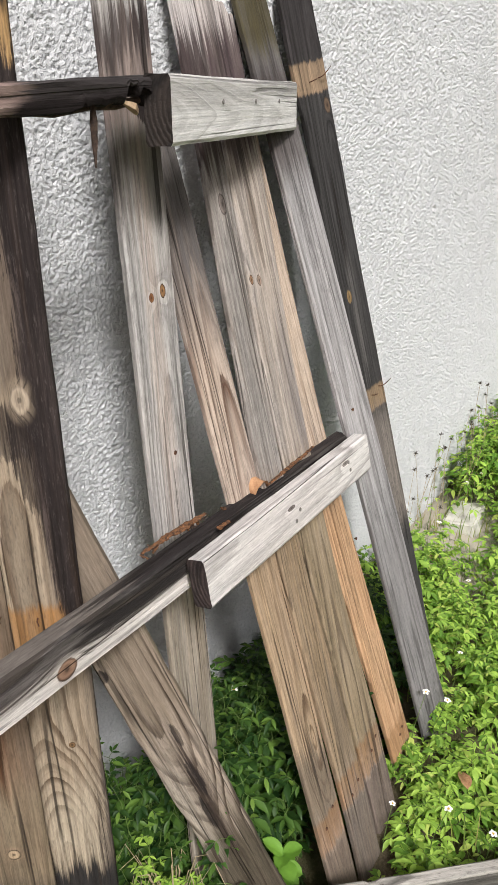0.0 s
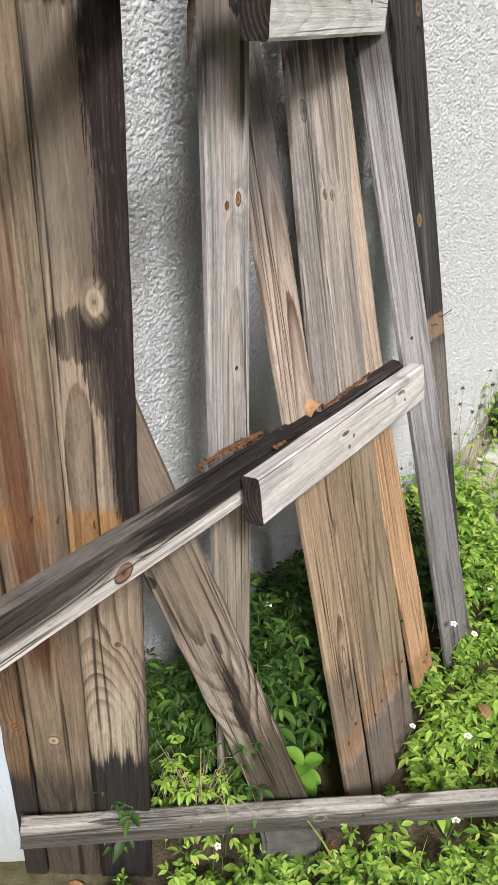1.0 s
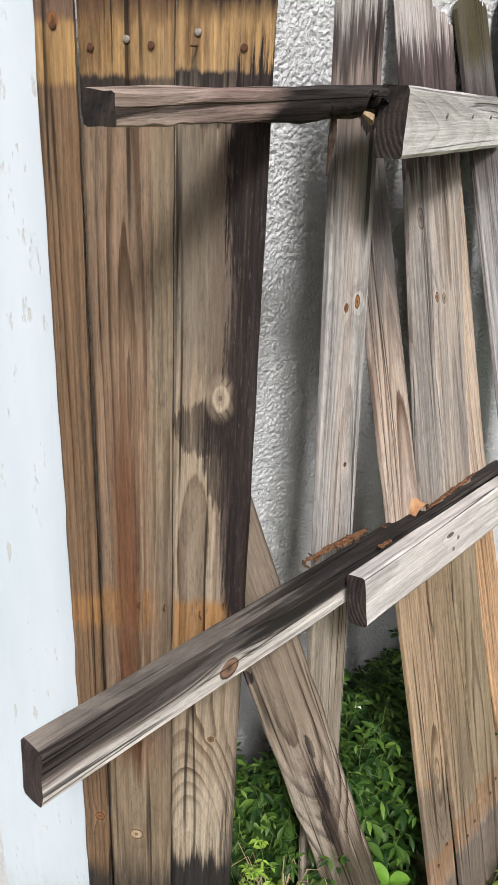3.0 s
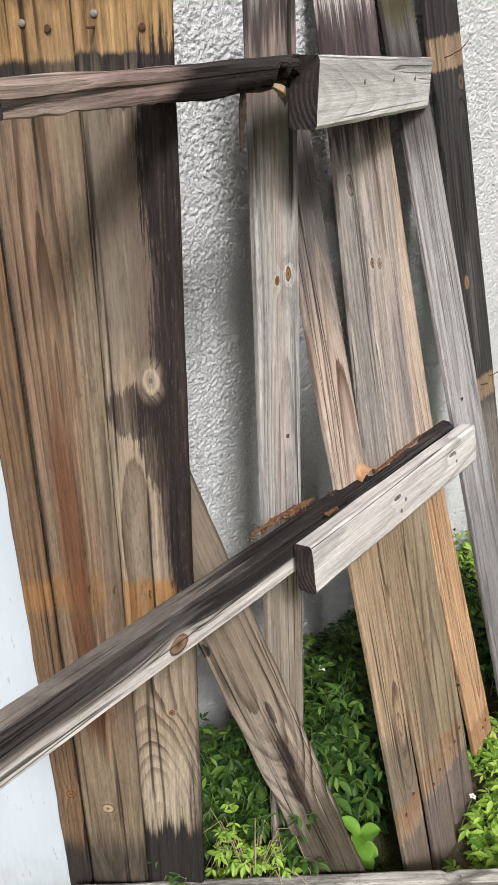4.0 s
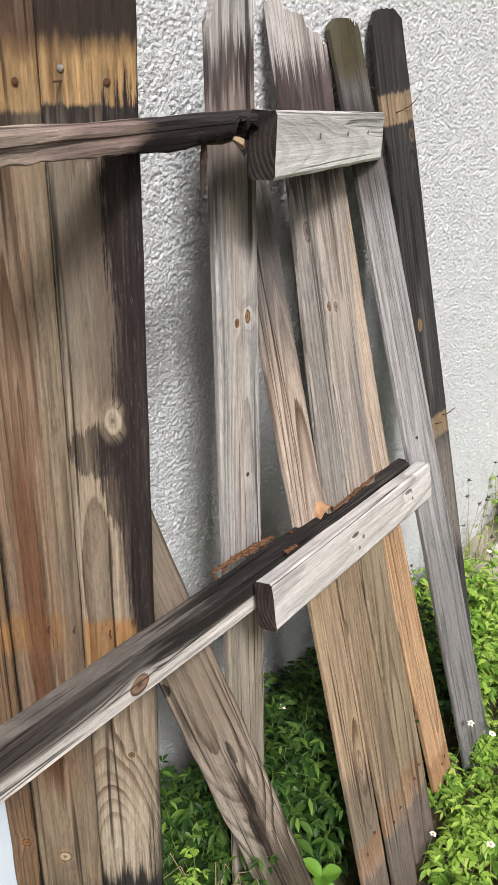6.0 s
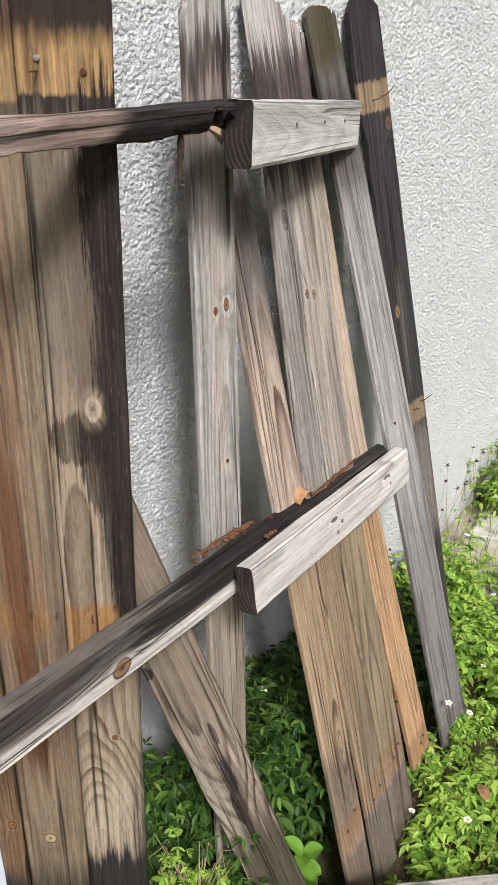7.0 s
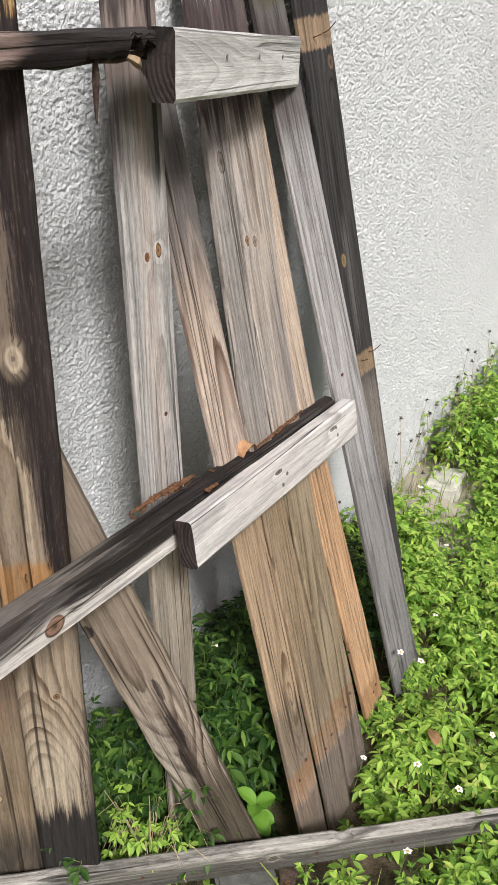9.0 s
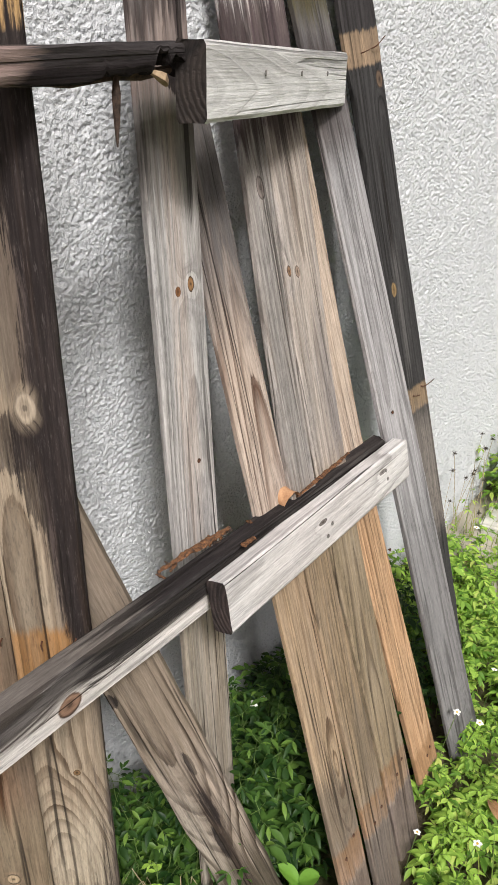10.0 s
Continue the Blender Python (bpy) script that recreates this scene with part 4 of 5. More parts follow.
class Foliage:
    """Collects leaflets and thin stems of many plants into one mesh each."""

    def __init__(self):
        self.v, self.f, self.sv, self.sf, self.leaves, self.apart, self.keep = [], [], [], [], [], False, None

    def leaflet(self, o, out, up, size, wide=1.0):
        y = out.normalized()
        if self.keep and not (self.keep(o) and self.keep(o + y * size)):
            return
        x = y.cross(up)
        if x.length < 1e-4:
            return
        x.normalize()
        z = x.cross(y)
        k = len(self.v)
        for a, b, c in LEAFLET:
            p = o + x * (a * size * 0.56 * wide) + y * (b * size) + z * (c * size)
            self.v.append((p.x, p.y, p.z))
        self.f.extend(tuple(k + i for i in q) for q in LEAFLET_F)

    def stem(self, a, b, r):
        d = (b - a)
        if d.length < 1e-5 or (self.keep and not (self.keep(a) and self.keep(b))):
            return
        q = d.to_track_quat("Z", "Y")
        k = len(self.sv)
        for p, rr in ((a, r), (b, r * 0.7)):
            for j in range(3):
                w = p + q @ V(rr * math.cos(2.094 * j), rr * math.sin(2.094 * j), 0)
                self.sv.append((w.x, w.y, w.z))
        self.sf.extend((k + j, k + (j + 1) % 3, k + 3 + (j + 1) % 3, k + 3 + j) for j in range(3))

    def leaf(self, o, heading, size, droop, rng, n=3):
        """A compound leaf: a stalk and three or five pointed leaflets."""
        out = V(math.cos(heading), math.sin(heading), -droop + 0.35)
        tip = o + out.normalized() * size * 0.7
        self.stem(o, tip, 0.0006)
        for k in range(n):
            side = 0 if k == 0 else (1 if k % 2 else -1)
            back = 0.0 if k == 0 else 0.15 + 0.25 * ((k - 1) // 2)
            h = heading + side * rng.uniform(0.75, 1.15)
            d = V(math.cos(h), math.sin(h), -droop + rng.uniform(-0.15, 0.2))
            up = V(rng.uniform(-0.25, 0.25), rng.uniform(-0.25, 0.25), 1)
            self.leaflet(tip - out.normalized() * size * back, d, up, size * (1.0 if k == 0 else 0.8) * rng.uniform(0.8, 1.2), rng.uniform(0.65, 1.05))
        if self.apart:
            self.leaves.append((self.v, self.f))
            self.v, self.f = [], []

    def plant(self, x, y, height, leaf, rng, lean=None):
        z = ground_z(x, y) - 0.01
        lx, ly = lean if lean else (rng.uniform(-0.25, 0.25), rng.uniform(-0.25, 0.25))
        nodes = max(1, int(height / 0.036))
        p = V(x, y, z)
        head = rng.uniform(0, 6.28)
        for k in range(nodes):
            q = V(x + lx * height * (k + 1) / nodes + rng.uniform(-0.006, 0.006), y + ly * height * (k + 1) / nodes + rng.uniform(-0.006, 0.006), z + height * (k + 1) / nodes)
            self.stem(p, q, 0.0014 * (1 - 0.5 * k / nodes))
            p = q
            if k < nodes * 0.25 and nodes > 4:
                continue
            size = leaf * (0.75 + 0.5 * math.sin(3.1 * (k + 1) / (nodes + 1)))
            for s in (0, math.pi):
                if rng.random() < 0.9:
                    self.leaf(p, head + s + rng.uniform(-0.3, 0.3), size, rng.uniform(0.0, 0.55), rng, 3 if rng.random() < 0.75 else 5)
            head += math.pi / 2 + rng.uniform(-0.3, 0.3)
        self.leaf(p, head, leaf * 0.7, -0.2, rng)

    def blade(self, x, y, height, rng, width=0.0022, lean=0.6):
        z = ground_z(x, y) - 0.005
        h = rng.uniform(0, 6.28)
        c, s = math.cos(h), math.sin(h)
        bend = rng.uniform(0.15, lean)
        k = len(self.v)
        for i in range(5):
            t = i / 4
            px, py, pz = x + c * bend * height * t * t, y + s * bend * height * t * t, z + height * t * (1 - 0.25 * bend * t)
            w = width * (1 - t * 0.9)
            self.v += [(px - s * w, py + c * w, pz), (px + s * w, py - c * w, pz)]
        self.f.extend((k + 2 * i, k + 2 * i + 1, k + 2 * i + 3, k + 2 * i + 2) for i in range(4))

    def build(self, name, mat, label, category, stem_mat=None):
        ob = part(name, raw_mesh(name, self.v, self.f, fix=False, smooth=True), mat)
        tagged(ob, label, category, kind="stuff")
        if self.sv:
            part("stems", raw_mesh("stems", self.sv, self.sf, fix=False), stem_mat or STEM, ob)
        return ob


def wall_gap(x, y):
    return x * WALL_N.x + y * WALL_N.y - WALL_S


def panel_gap(x, y):
    """How far a place on the ground stands in front of the feet of the leaning panel."""
    return (x - PO.x) * 0.8693 - (y - PO.y) * 0.4942


def along_panel(x, y):
    return (x - PO.x) * PU.x + (y - PO.y) * PU.y


def timber_gap(x, y):
    """How far a place stands behind the fallen rail."""
    return (y - 0.87) * 0.9607 - (x + 0.5) * 0.2777


rng = random.Random(5)
sunny, shady, low, grass = Foliage(), Foliage(), Foliage(), Foliage()


def behind_panel(p):
    """Whether a point stays clear of the back of the leaning pickets."""
    g = p - GO
    return (p - PO).dot(PN) < -0.032 and (abs(g.dot(PU) + 0.06) > 0.09 or abs(g.dot(GN) + 0.008) > 0.02)


def before_board(x, y):
    """Whether a place on the ground lies in front of the diagonal board."""
    return x < 0.10 and y < 1.075 + 0.25 * (x - 0.04)


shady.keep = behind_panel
for _ in range(15000):
    x, y = rng.uniform(-0.6, 2.8), rng.uniform(0.2, 5.2)
    if rng.random() < max(0.0, x - 1.7) + max(0.0, y - 4.2) + max(0.0, 0.75 - y) * 2.2:
        continue
    w, p, a, tg = wall_gap(x, y), panel_gap(x, y), along_panel(x, y), timber_gap(x, y)
    if w < 0.03 or (tg > -0.02 and before_board(x, y)):
        continue
    sand = math.hypot(x - 0.66, y - 2.42)
    if sand < 0.17 and rng.random() < 0.93:
        continue
    if tg < -0.055:
        # in front of the fallen rail
        if x < -0.33:
            continue
        low.plant(x, y, rng.uniform(0.06, 0.14), rng.uniform(0.019, 0.034), rng)
    elif tg < 0.02:
        continue
    elif (p > 0.02 and a > -0.05) or a > 0.62 or p > 0.15:
        hgt = rng.uniform(0.06, 0.17) if a > 0.46 or p > 0.25 else rng.uniform(0.04, 0.09)
        if a < 0.16 and p < 0.20:
            hgt = rng.uniform(0.03, 0.06)
            sunny.plant(x + 0.02, y + rng.uniform(-0.03, 0.03), hgt, rng.uniform(0.018, 0.032), rng)
        if w < 0.22:
            hgt = rng.uniform(0.10, 0.30) * (1.0 if a > 1.2 else 0.7)
        far = max(0.0, y - 2.2)
        if rng.random() < far * 0.25:
            continue
        sunny.plant(x, y, hgt, rng.uniform(0.018, 0.040), rng)
    elif a > 0.26 and p > -0.10:
        for _k in range(2):
            sunny.plant(x + rng.uniform(-0.02, 0.02), y + rng.uniform(-0.02, 0.02), rng.uniform(0.03, 0.08), rng.uniform(0.018, 0.03), rng)
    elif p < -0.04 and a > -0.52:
        # behind the pickets, in their shade (the leaf colour holds some of it)
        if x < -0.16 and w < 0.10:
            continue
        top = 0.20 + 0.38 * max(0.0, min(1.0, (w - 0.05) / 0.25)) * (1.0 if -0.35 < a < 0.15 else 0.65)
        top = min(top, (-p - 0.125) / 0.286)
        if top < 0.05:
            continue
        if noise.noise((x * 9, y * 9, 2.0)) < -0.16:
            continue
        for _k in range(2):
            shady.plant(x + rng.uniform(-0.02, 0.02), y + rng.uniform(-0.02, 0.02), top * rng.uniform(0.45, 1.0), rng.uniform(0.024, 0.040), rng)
for _ in range(5500):
    x, y = rng.uniform(-0.45, 2.2), rng.uniform(0.6, 4.2)
    if wall_gap(x, y) < 0.02 or (-0.055 < timber_gap(x, y) < 0.02) or (abs(panel_gap(x, y)) < 0.05 and along_panel(x, y) < 0.62) or (x < -0.3 and y < 0.95) or (panel_gap(x, y) < 0.0 and along_panel(x, y) < 0.5):
        continue
    grass.blade(x, y, rng.uniform(0.04, 0.16), rng)
sunny.build("weeds", LEAF, "dense bright green weeds with pointed leaflets covering the ground", "weeds")
shady.build("weeds", LEAFSHADED, "taller green weeds behind the fence, leaves coloured darker for its shade", "weeds")
low.build("weeds", LEAF, "low green weeds in front of the fallen rail", "weeds")
grass.build("grass", GRASS, "thin blades of grass among the weeds", "grass")


# ---- single plants, flowers and seed heads ----
def lathe_leaf(name, length, width, curl=0.3, seed=0):
    """A larger single leaf with a folded midrib and a curl along its length."""
    verts, faces = [], []
    n, c = 9, 5
    for i in range(n):
        t = i / (n - 1)
        w = width * 0.5 * math.sin(math.pi * min(1, t * 0.92 + 0.04)) ** 0.75 * (1 if 0 < i < n - 1 else 0.12)
        for j in range(c):
            f = 2 * j / (c - 1) - 1
            verts.append((f * w, length * (t - 0.25 * curl * t * t), abs(f) * w * 0.35 - curl * length * t * t * 0.6 + 0.002 * noise.noise((f * 3, t * 6, seed))))
    for i in range(n - 1):
        for j in range(c - 1):
            a = i * c + j
            faces.append((a, a + 1, a + c + 1, a + c))
    return raw_mesh(name, verts, faces, fix=False, smooth=True)


def turn_to(o, heading, pitch, roll=0.0):
    return Matrix.Translation(o) @ Euler((0, 0, heading)).to_matrix().to_4x4() @ Euler((pitch, 0, 0)).to_matrix().to_4x4() @ Euler((0, roll, 0)).to_matrix().to_4x4()


PETAL_MESH = lathe_leaf("petal", 0.011, 0.008, 0.15)
PETAL_MESH.materials.append(PETAL)
DISC_BM = turned(0.0030, [(0.5, -0.002), (1.0, 0.0), (0.9, 0.002), (0.4, 0.003)], 10)
DISC_MESH = bpy.data.meshes.new("flower_centre")
DISC_BM.to_mesh(DISC_MESH)
DISC_BM.free()
DISC_MESH.materials.append(DISC)


def wild_flower(height, lean, petals=5, size=1.0):
    """A slender stem with one small white flower."""
    e = empty("wildflower", Matrix(), "small white wildflower with a yellow centre among the weeds", "flower", "white wildflowers")
    top = V(lean, 0, height)
    part("stem", tube_mesh("stem", [(0, 0, -0.02), (lean * 0.3, 0.003, height * 0.5), tuple(top)], [0.0012, 0.001, 0.0008], 5), STEM, e)
    part("flower_centre", DISC_MESH, DISC, e, "", Matrix.Translation(top) @ Matrix.Scale(size, 4))
    for k in range(petals):
        part("petal", PETAL_MESH, PETAL, e, "", turn_to(top, 2 * math.pi * k / petals + 0.2 * math.sin(k * 3), 0.15 + 0.2 * math.sin(k * 5)) @ Matrix.Scale(size, 4))
    return e


def seed_head(height, lean):
    """A dry stalk with a burst of dark needle-shaped seeds."""
    e = empty("seed_head", Matrix(), "dry dark seed head on a thin stalk", "seed head", "dry seed heads")
    top = V(lean, 0, height)
    part("stalk", tube_mesh("stalk", [(0, 0, -0.02), (lean * 0.4, 0.004, height * 0.55), tuple(top)], [0.001, 0.0009, 0.0007], 4), STRAW, e)
    bm = bmesh.new()
    r = random.Random(int(height * 1000))
    for k in range(22):
        d = V(r.uniform(-1, 1), r.uniform(-1, 1), r.uniform(-0.4, 1)).normalized()
        q = d.to_track_quat("Z", "Y")
        base = [bm.verts.new(top + q @ V(0.0011 * math.cos(2.094 * j), 0.0011 * math.sin(2.094 * j), 0.001)) for j in range(3)]
        tip = bm.verts.new(top + d * r.uniform(0.010, 0.016))
        for j in range(3):
            bm.faces.new((base[j], base[(j + 1) % 3], tip))
    part("burst", bm, SEED, e)
    return e


flower_a, flower_b = wild_flower(0.20, 0.03), wild_flower(0.14, -0.02, 5, 0.85)
FLOWERS = ((0.40, 1.245), (0.30, 1.28), (0.52, 1.22), (0.62, 1.42), (0.47, 1.62), (0.55, 1.75), (0.40, 1.55), (0.72, 1.70), (0.85, 1.95), (0.66, 2.05),
           (0.62, 2.25), (0.78, 2.62), (0.92, 2.75), (0.72, 2.58), (0.95, 2.45), (1.05, 2.3), (0.70, 2.75), (-0.03, 1.45), (-0.10, 1.40), (-0.12, 0.93), (0.36, 0.98), (0.42, 0.93), (1.15, 2.85), (0.88, 2.2))
rng2 = random.Random(11)
for k, (x, y) in enumerate(FLOWERS):
    src = flower_a if k % 2 == 0 else flower_b
    m = Matrix.Translation((x, y, ground_z(x, y) + (0.0 if k not in (17, 18) else 0.22))) @ Euler((rng2.uniform(-0.25, 0.25), rng2.uniform(-0.25, 0.25), rng2.uniform(0, 6.28))).to_matrix().to_4x4()
    if k < 2:
        src.matrix_basis = m
    else:
        copy_thing(src, m)
heads = [seed_head(0.30, 0.04), seed_head(0.22, -0.03)]
HEADS = [(1.95 + 0.028 * k + rng2.uniform(-0.05, 0.05), rng2.uniform(0.02, 0.12)) for k in range(40)]
for k, (a, w) in enumerate(HEADS):
    q = WALL_O + WALL_D * a + WALL_N * w
    m = Matrix.Translation((q.x, q.y, ground_z(q.x, q.y) + rng2.uniform(-0.04, 0.16))) @ Euler((rng2.uniform(-0.15, 0.15), rng2.uniform(-0.15, 0.15), rng2.uniform(0, 6.28))).to_matrix().to_4x4()
    if k < 2:
        heads[k].matrix_basis = m
    else:
        copy_thing(heads[k % 2], m)

# young broad-leaved plant by the foot of the pickets
young = empty("young_plant", Matrix.Translation((0.058, 1.145, 0.03)), "young lime-green plant with broad oval leaves beside the picket feet", "plant")
part("stem", tube_mesh("stem", [(0, 0, -0.03), (0.003, 0, 0.05), (0.0, 0.005, 0.12)], [0.002, 0.002, 0.0012]), STEM, young)
for h, z, ln, wd, pt in ((3.6, 0.10, 0.055, 0.040, 0.15), (5.4, 0.11, 0.058, 0.042, 0.2), (4.5, 0.085, 0.050, 0.038, -0.1), (1.2, 0.12, 0.060, 0.036, 0.7), (2.4, 0.09, 0.045, 0.032, 0.2), (0.2, 0.09, 0.045, 0.034, 0.1), (3.0, 0.12, 0.05, 0.036, 0.5), (4.9, 0.125, 0.05, 0.036, 0.45), (4.0, 0.06, 0.05, 0.038, 0.0), (5.8, 0.075, 0.048, 0.036, 0.1)):
    part("leaf", lathe_leaf("leaf", ln, wd, 0.25, h), LEAFLIME, young, "", turn_to((0, 0, z), h, pt))

# sprigs that climb over the fallen rail, and the plant by the picket's foot
for nm, x, y, hgt, lf, seed_, mat in (("weed_sprig", -0.225, 0.985, 0.34, 0.022, 3, LEAF), ("weed_sprig", -0.18, 0.99, 0.31, 0.024, 4, LEAF), ("weed_sprig", -0.13, 0.995, 0.29, 0.023, 5, LEAF), ("weed_sprig", -0.21, 1.01, 0.40, 0.022, 6, LEAF), ("weed_sprig", -0.10, 0.995, 0.26, 0.022, 16, LEAF), ("weed_sprig", -0.16, 0.985, 0.27, 0.024, 17, LEAF), ("weed_sprig", -0.205, 0.885, 0.19, 0.022, 18, LEAF), ("weed_sprig", -0.15, 0.895, 0.15, 0.021, 19, LEAF), ("weed_sprig", -0.24, 0.99, 0.26, 0.023, 20, LEAF),
                                   ("weed_sprig", -0.19, 1.0, 0.24, 0.024, 7, LEAF), ("weed_sprig", 0.38, 1.20, 0.11, 0.034, 8, LEAF), ("weed_sprig", 0.515, 1.44, 0.20, 0.028, 9, LEAF), ("weed_sprig", 0.56, 1.53, 0.20, 0.028, 10, LEAF),
                                   ("weed_sprig", 0.375, 1.335, 0.13, 0.030, 22, LEAF), ("weed_sprig", 0.405, 1.375, 0.11, 0.032, 23, LEAF), ("weed_sprig", 0.43, 1.355, 0.12, 0.030, 24, LEAF), ("weed_sprig", 0.445, 1.405, 0.14, 0.031, 25, LEAF), ("weed_sprig", 0.345, 1.29, 0.10, 0.030, 26, LEAF), ("weed_sprig", 0.36, 1.25, 0.09, 0.032, 27, LEAF), ("weed_sprig", 0.475, 1.46, 0.13, 0.030, 28, LEAF), ("weed_sprig", -0.17, 0.80, 0.12, 0.030, 12, LEAF), ("weed_sprig", 0.12, 0.90, 0.10, 0.028, 13, LEAF), ("weed_sprig", 0.34, 0.97, 0.11, 0.030, 14, LEAF), ("weed_sprig", -0.05, 0.84, 0.10, 0.028, 15, LEAF)):
    thing = empty(nm, Matrix.Translation((x, y, ground_z(x, y))), "fresh green weed sprig growing beside the timber", "plant", "weed sprigs")
    fo = Foliage()
    fo.apart = True
    fo.plant(x, y, hgt, lf, random.Random(seed_), (0.02, -0.03) if 0.96 < y < 1.03 else (0.1, -0.2))
    back = Matrix.Translation((-x, -y, -ground_z(x, y)))
    part("stem", raw_mesh("stem", fo.sv, fo.sf, fix=False), STEM, thing, "", back)
    for vs, fs in fo.leaves:
        part("leaf", raw_mesh("leaf", vs, fs, fix=False, smooth=True), mat, thing, "", back)

# tuft of dry stalks by the diagonal board
rt = random.Random(21)
tuft = empty("dry_tuft", Matrix.Translation((-0.165, 1.0, 0.02)), "tangle of dry straw-coloured stalks between board and rail", "dry grass")
for k in range(34):
    h = rt.uniform(0, 6.28)
    r, t = rt.uniform(0.03, 0.11), rt.uniform(0.16, 0.33)
    bend = rt.uniform(-0.06, 0.02) if k % 2 else rt.uniform(-0.16, -0.08)
    part("stalk", tube_mesh("stalk", [(0, 0, 0), (r * 0.4 * math.cos(h), r * 0.25 * math.sin(h), t * 0.6), (r * math.cos(h), r * 0.4 * math.sin(h) - 0.01, t), (r * 1.5 * math.cos(h), r * 0.5 * math.sin(h) - 0.02, t + bend)],
                             [0.0014, 0.0012, 0.0010, 0.0006], 4), STRAW, tuft)

# long pale grass blade in front of the rail
bl = Foliage()
k0 = [(0.19, 0.93, 0.0), (0.15, 0.945, 0.09), (0.105, 0.955, 0.17), (0.07, 0.965, 0.215)]
for i, p in enumerate(k0):
    w = 0.004 * (1 - 0.28 * i)
    bl.v += [(p[0] - w, p[1] - w * 0.4, p[2]), (p[0] + w, p[1] + w * 0.4, p[2] + 0.001)]
bl.f = [(2 * i, 2 * i + 1, 2 * i + 3, 2 * i + 2) for i in range(3)]
tagged(part("grass_blade", raw_mesh("grass_blade", bl.v, bl.f, fix=False, smooth=True), GRASS), "long pale grass blade leaning over the fallen rail", "grass")

# ---- litter and stones ----
def rough_block(name, sx, sy, sz, seed, amount=0.12, cuts=4):
    bm = bmesh.new()
    bmesh.ops.create_cube(bm, size=1)
    bmesh.ops.bevel(bm, geom=bm.edges[:], offset=0.07, segments=2, affect="EDGES")
    bmesh.ops.subdivide_edges(bm, edges=bm.edges[:], cuts=cuts, use_grid_fill=True)
    for v in bm.verts:
        p = v.co.copy()
        v.co += p.normalized() * amount * (noise.noise(p * 1.7 + V(seed, 0, 0)) + 0.35 * noise.noise(p * 6 + V(0, seed, 0)))
        v.co = V(v.co.x * sx, v.co.y * sy, v.co.z * sz)
    return bm


stone = part("stone", rough_block("stone", 0.12, 0.16, 0.09, 3, 0.07), STONE, at=Matrix.Translation((0.735, 2.52, 0.205)) @ Euler((0.1, -0.12, -0.5)).to_matrix().to_4x4())
tagged(stone, "pale concrete fragment half buried in weeds near the wall", "stone")
blk = part("concrete_block", rough_block("concrete_block", 0.13, 0.08, 0.13, 8, 0.06), GREYBLOCK, at=Matrix.Translation((0.035, 1.015, 0.05)) @ Euler((0, 0, 0.27)).to_matrix().to_4x4())
tagged(blk, "grey concrete block supporting the fallen rail", "block")
stake = empty("wooden_stake", Matrix.Translation((0.135, 0.985, -0.02)), "split dark wooden stake standing under the fallen rail", "stake")
part("shaft", board_mesh("shaft", 0.155, 0.034, 0.02, seed=41, rows=14, cols=7, ragged=0.003), DARKCHIP, stake, "", axes(V(0.96, 0.28, 0), V(-0.28, 0.96, 0), UP, V(0, 0, 0)))
part("bark_strip", board_mesh("bark_strip", 0.12, 0.012, 0.006, seed=42, rows=14, cols=5, ragged=0.003), BARK, stake, "", axes(V(0.96, 0.28, 0), V(-0.28, 0.96, 0), UP, V(-0.002, -0.008, 0.03)))


def crumb_strip(name, pts, radii, seed, mat, label, category):
    """A ragged strip of bark or rotted wood."""
    bm = bmesh.new()
    sides, rings = 8, []
    n = 26
    for i in range(n):
        t = i / (n - 1) * (len(pts) - 1)
        k = min(int(t), len(pts) - 2)
        p = Vector(pts[k]).lerp(Vector(pts[k + 1]), t - k)
        r = radii[k] + (radii[k + 1] - radii[k]) * (t - k)
        d = (Vector(pts[k + 1]) - Vector(pts[k])).normalized().to_track_quat("Z", "Y")
        rings.append([bm.verts.new(p + d @ V(1.25 * math.cos(2 * math.pi * j / sides), 0.5 * math.sin(2 * math.pi * j / sides), 0) * r * (0.8 + 0.9 * noise.noise((i * 1.3, j * 2.3, seed)))) for j in range(sides)])
    for a, b in zip(rings, rings[1:]):
        for j in range(sides):
            bm.faces.new((a[j], a[(j + 1) % sides], b[(j + 1) % sides], b[j]))
    bm.faces.new(rings[0][::-1])
    bm.faces.new(rings[-1])
    return tagged(part(name, bm, mat), label, category)


crumb_strip("bark_debris", [(-0.180, 1.045, 1.008), (-0.150, 1.085, 1.012), (-0.118, 1.130, 1.012), (-0.088, 1.180, 1.008)], [0.002, 0.006, 0.008, 0.003], 2.0, BARK, "crumbling strip of orange-brown bark lying on the rail", "bark")
crumb_strip("bark_chip", [(-0.062, 1.138, 1.002), (-0.045, 1.162, 1.003)], [0.005, 0.004], 5.0, BARK, "small orange bark chip on the rail", "bark")
crumb_strip("bark_debris", [(0.02, 1.325, 0.990), (0.06, 1.41, 0.986), (0.10, 1.49, 0.982), (0.115, 1.52, 0.984)], [0.003, 0.005, 0.004, 0.003], 8.0, BARK, "thin strip of bark along the back of the rail", "bark")

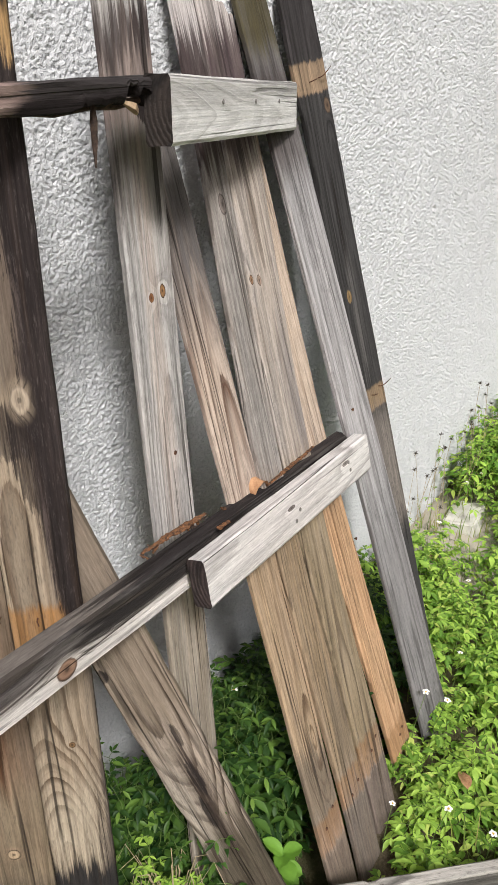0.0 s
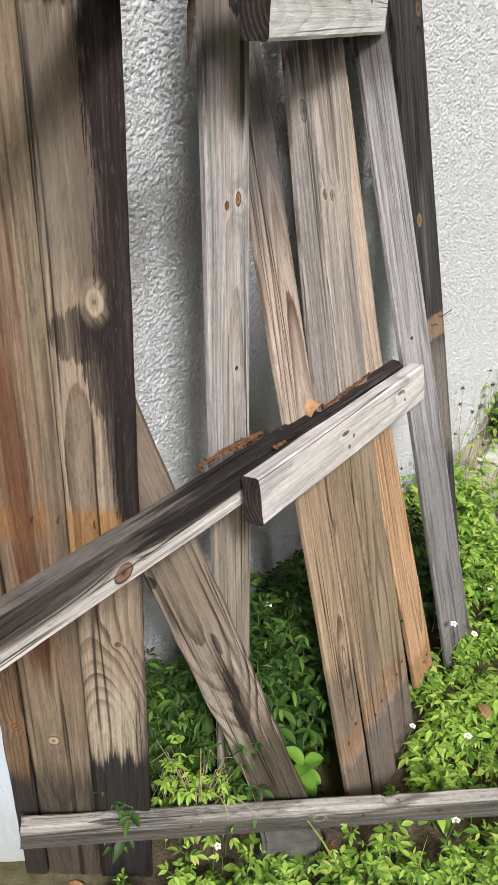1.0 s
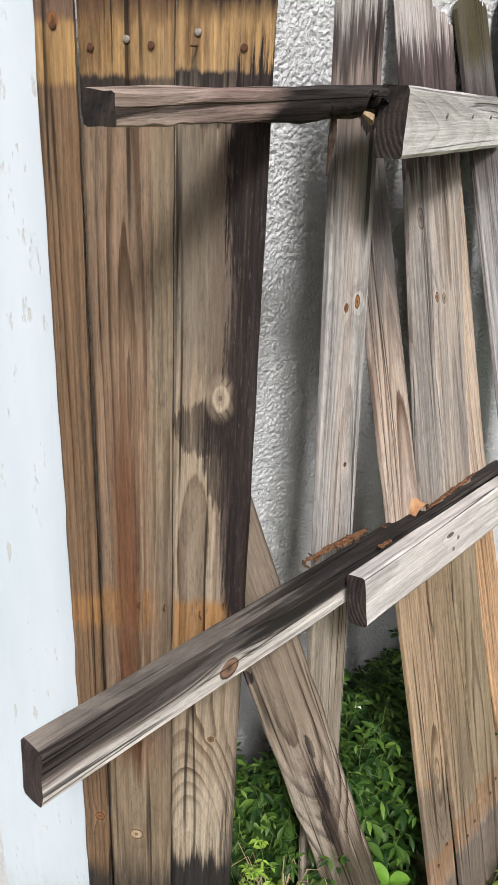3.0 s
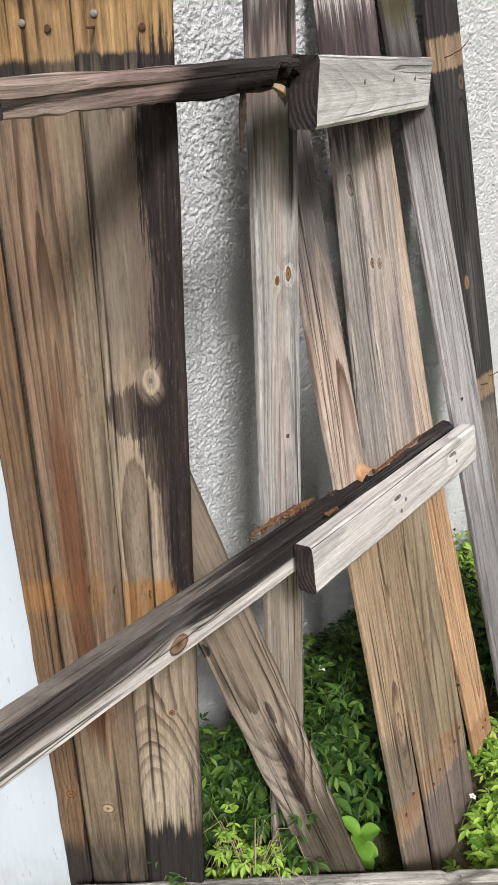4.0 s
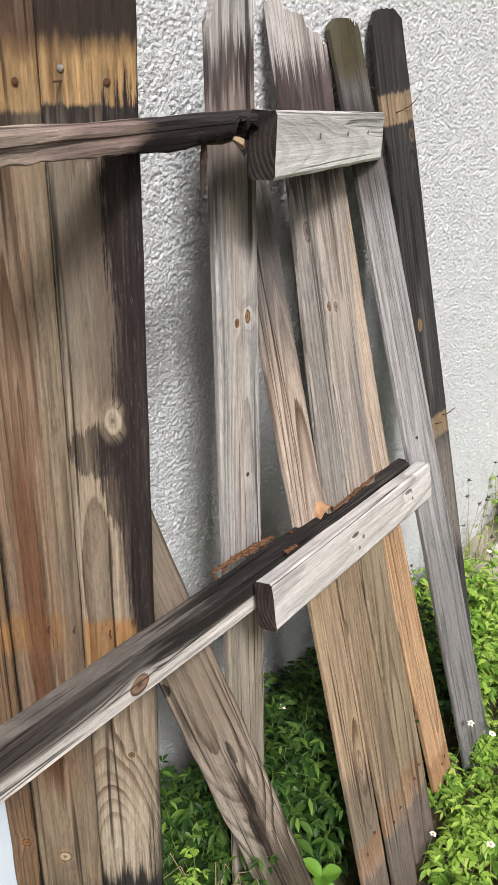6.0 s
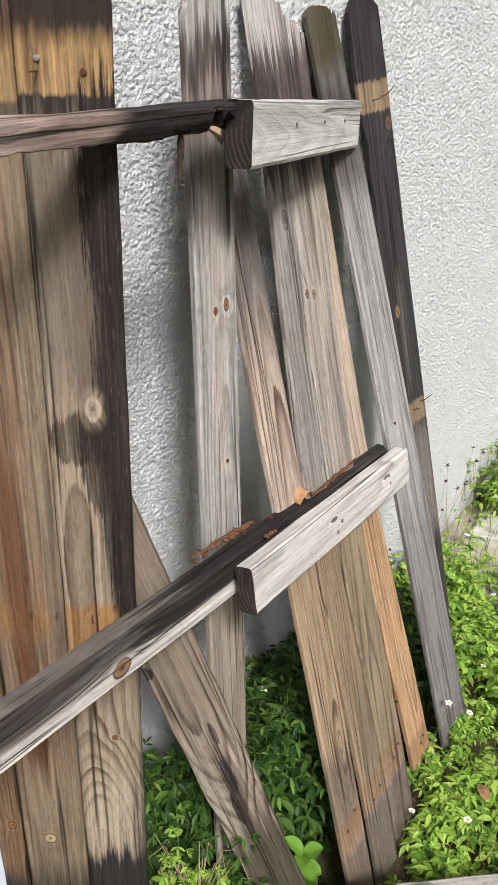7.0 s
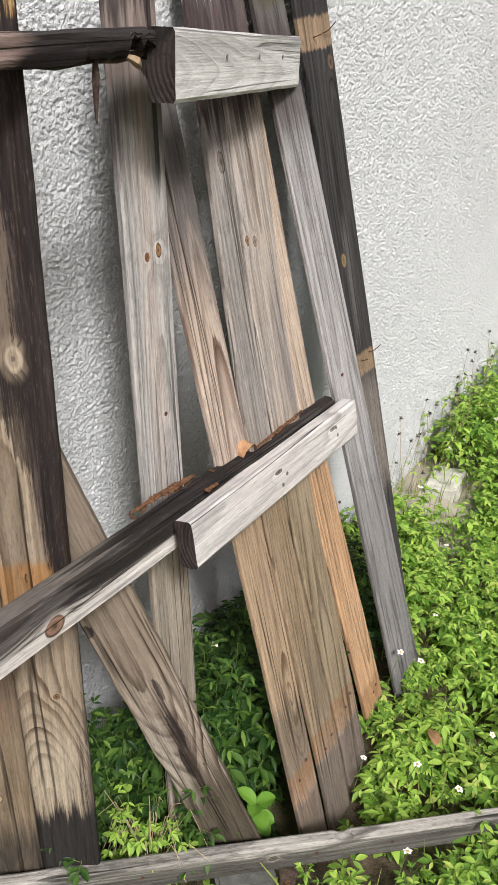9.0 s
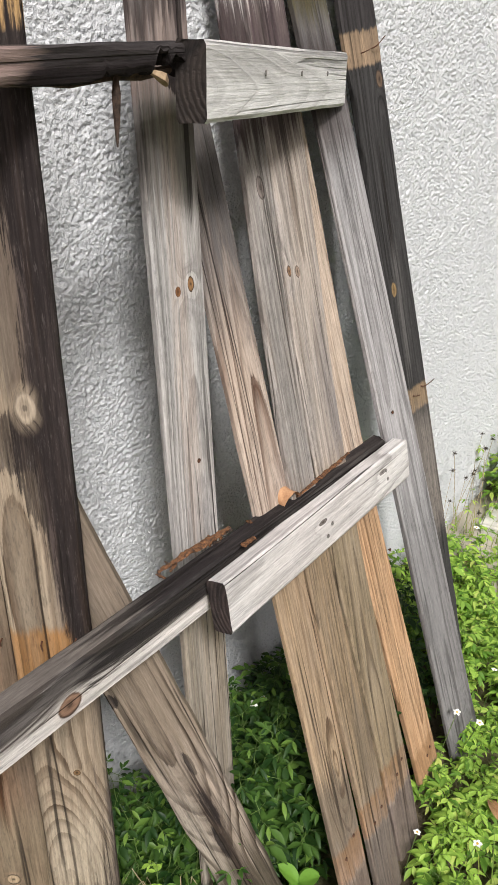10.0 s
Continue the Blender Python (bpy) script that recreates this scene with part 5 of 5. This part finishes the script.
rb = random.Random(33)
for k in range(12):
    t, side = rb.uniform(0.0, 1.0), rb.uniform(-0.009, 0.010)
    p = V(-0.190, 1.035, 1.003).lerp(V(-0.055, 1.235, 0.994), t) + V(0.88, -0.47, 0) * side
    d = V(rb.uniform(-1, 1), rb.uniform(-0.4, 1), rb.uniform(-0.1, 0.3)).normalized() * rb.uniform(0.006, 0.013)
    crumb_strip("bark_chip", [tuple(p - d), tuple(p), tuple(p + d)], [0.0015, rb.uniform(0.003, 0.0055), 0.001], 20.0 + k, BARK if k % 3 else DARKCHIP, "small crumbling bark chip on the rail", "bark")


def curl_mesh():
    """A dry leaf rolled into an arch, with a flat torn tail."""
    verts, faces = [], []
    n, c = 16, 5
    for i in range(n):
        t = i / (n - 1)
        if t < 0.65:
            ang = math.pi * (1.05 - t / 0.65 * 1.15)
            px, pz = 0.021 * math.cos(ang), 0.022 * math.sin(ang)
        else:
            px, pz = 0.021 + (t - 0.65) * 0.09, 0.002 + 0.004 * math.sin(t * 30)
        w = 0.012 * (0.45 + math.sin(math.pi * min(1, t + 0.12)) * 0.8)
        for j in range(c):
            f = 2 * j / (c - 1) - 1
            verts.append((px + 0.002 * noise.noise((t * 9, f, 1)), f * w + 0.003 * noise.noise((t * 7, f * 3, 4)), pz + 0.003 * f * f))
    for i in range(n - 1):
        for j in range(c - 1):
            a = i * c + j
            faces.append((a, a + 1, a + c + 1, a + c))
    return raw_mesh("curled_leaf", verts, faces, fix=False, smooth=True)


cl = part("curled_leaf", curl_mesh(), DEADLEAF, at=Matrix.Translation((0.0, 1.318, 0.984)) @ Euler((0.1, 0, 1.05)).to_matrix().to_4x4() @ Matrix.Scale(0.95, 4))
tagged(cl, "curled tan dead leaf lying on the rail", "dead leaf")
dl = lathe_leaf("dead_leaf", 0.07, 0.034, 0.3, 2)
dl.materials.append(DEADLEAF)
for k, (x, y) in enumerate(((0.515, 1.37), (0.20, 0.90), (0.26, 0.95), (0.13, 0.885), (-0.33, 0.80), (-0.42, 0.79), (-0.27, 0.79), (-0.38, 0.84), (-0.50, 0.80), (0.5, 2.2), (0.58, 2.28))):
    tagged(part("dead_leaf", dl, DEADLEAF, at=turn_to((x, y, ground_z(x, y) + (0.10 if k == 0 else 0.015)), k * 1.9, 0.1 * (k % 3), 0.2)), "reddish-brown dead leaf lying on the soil", "dead leaf", "dead leaves")
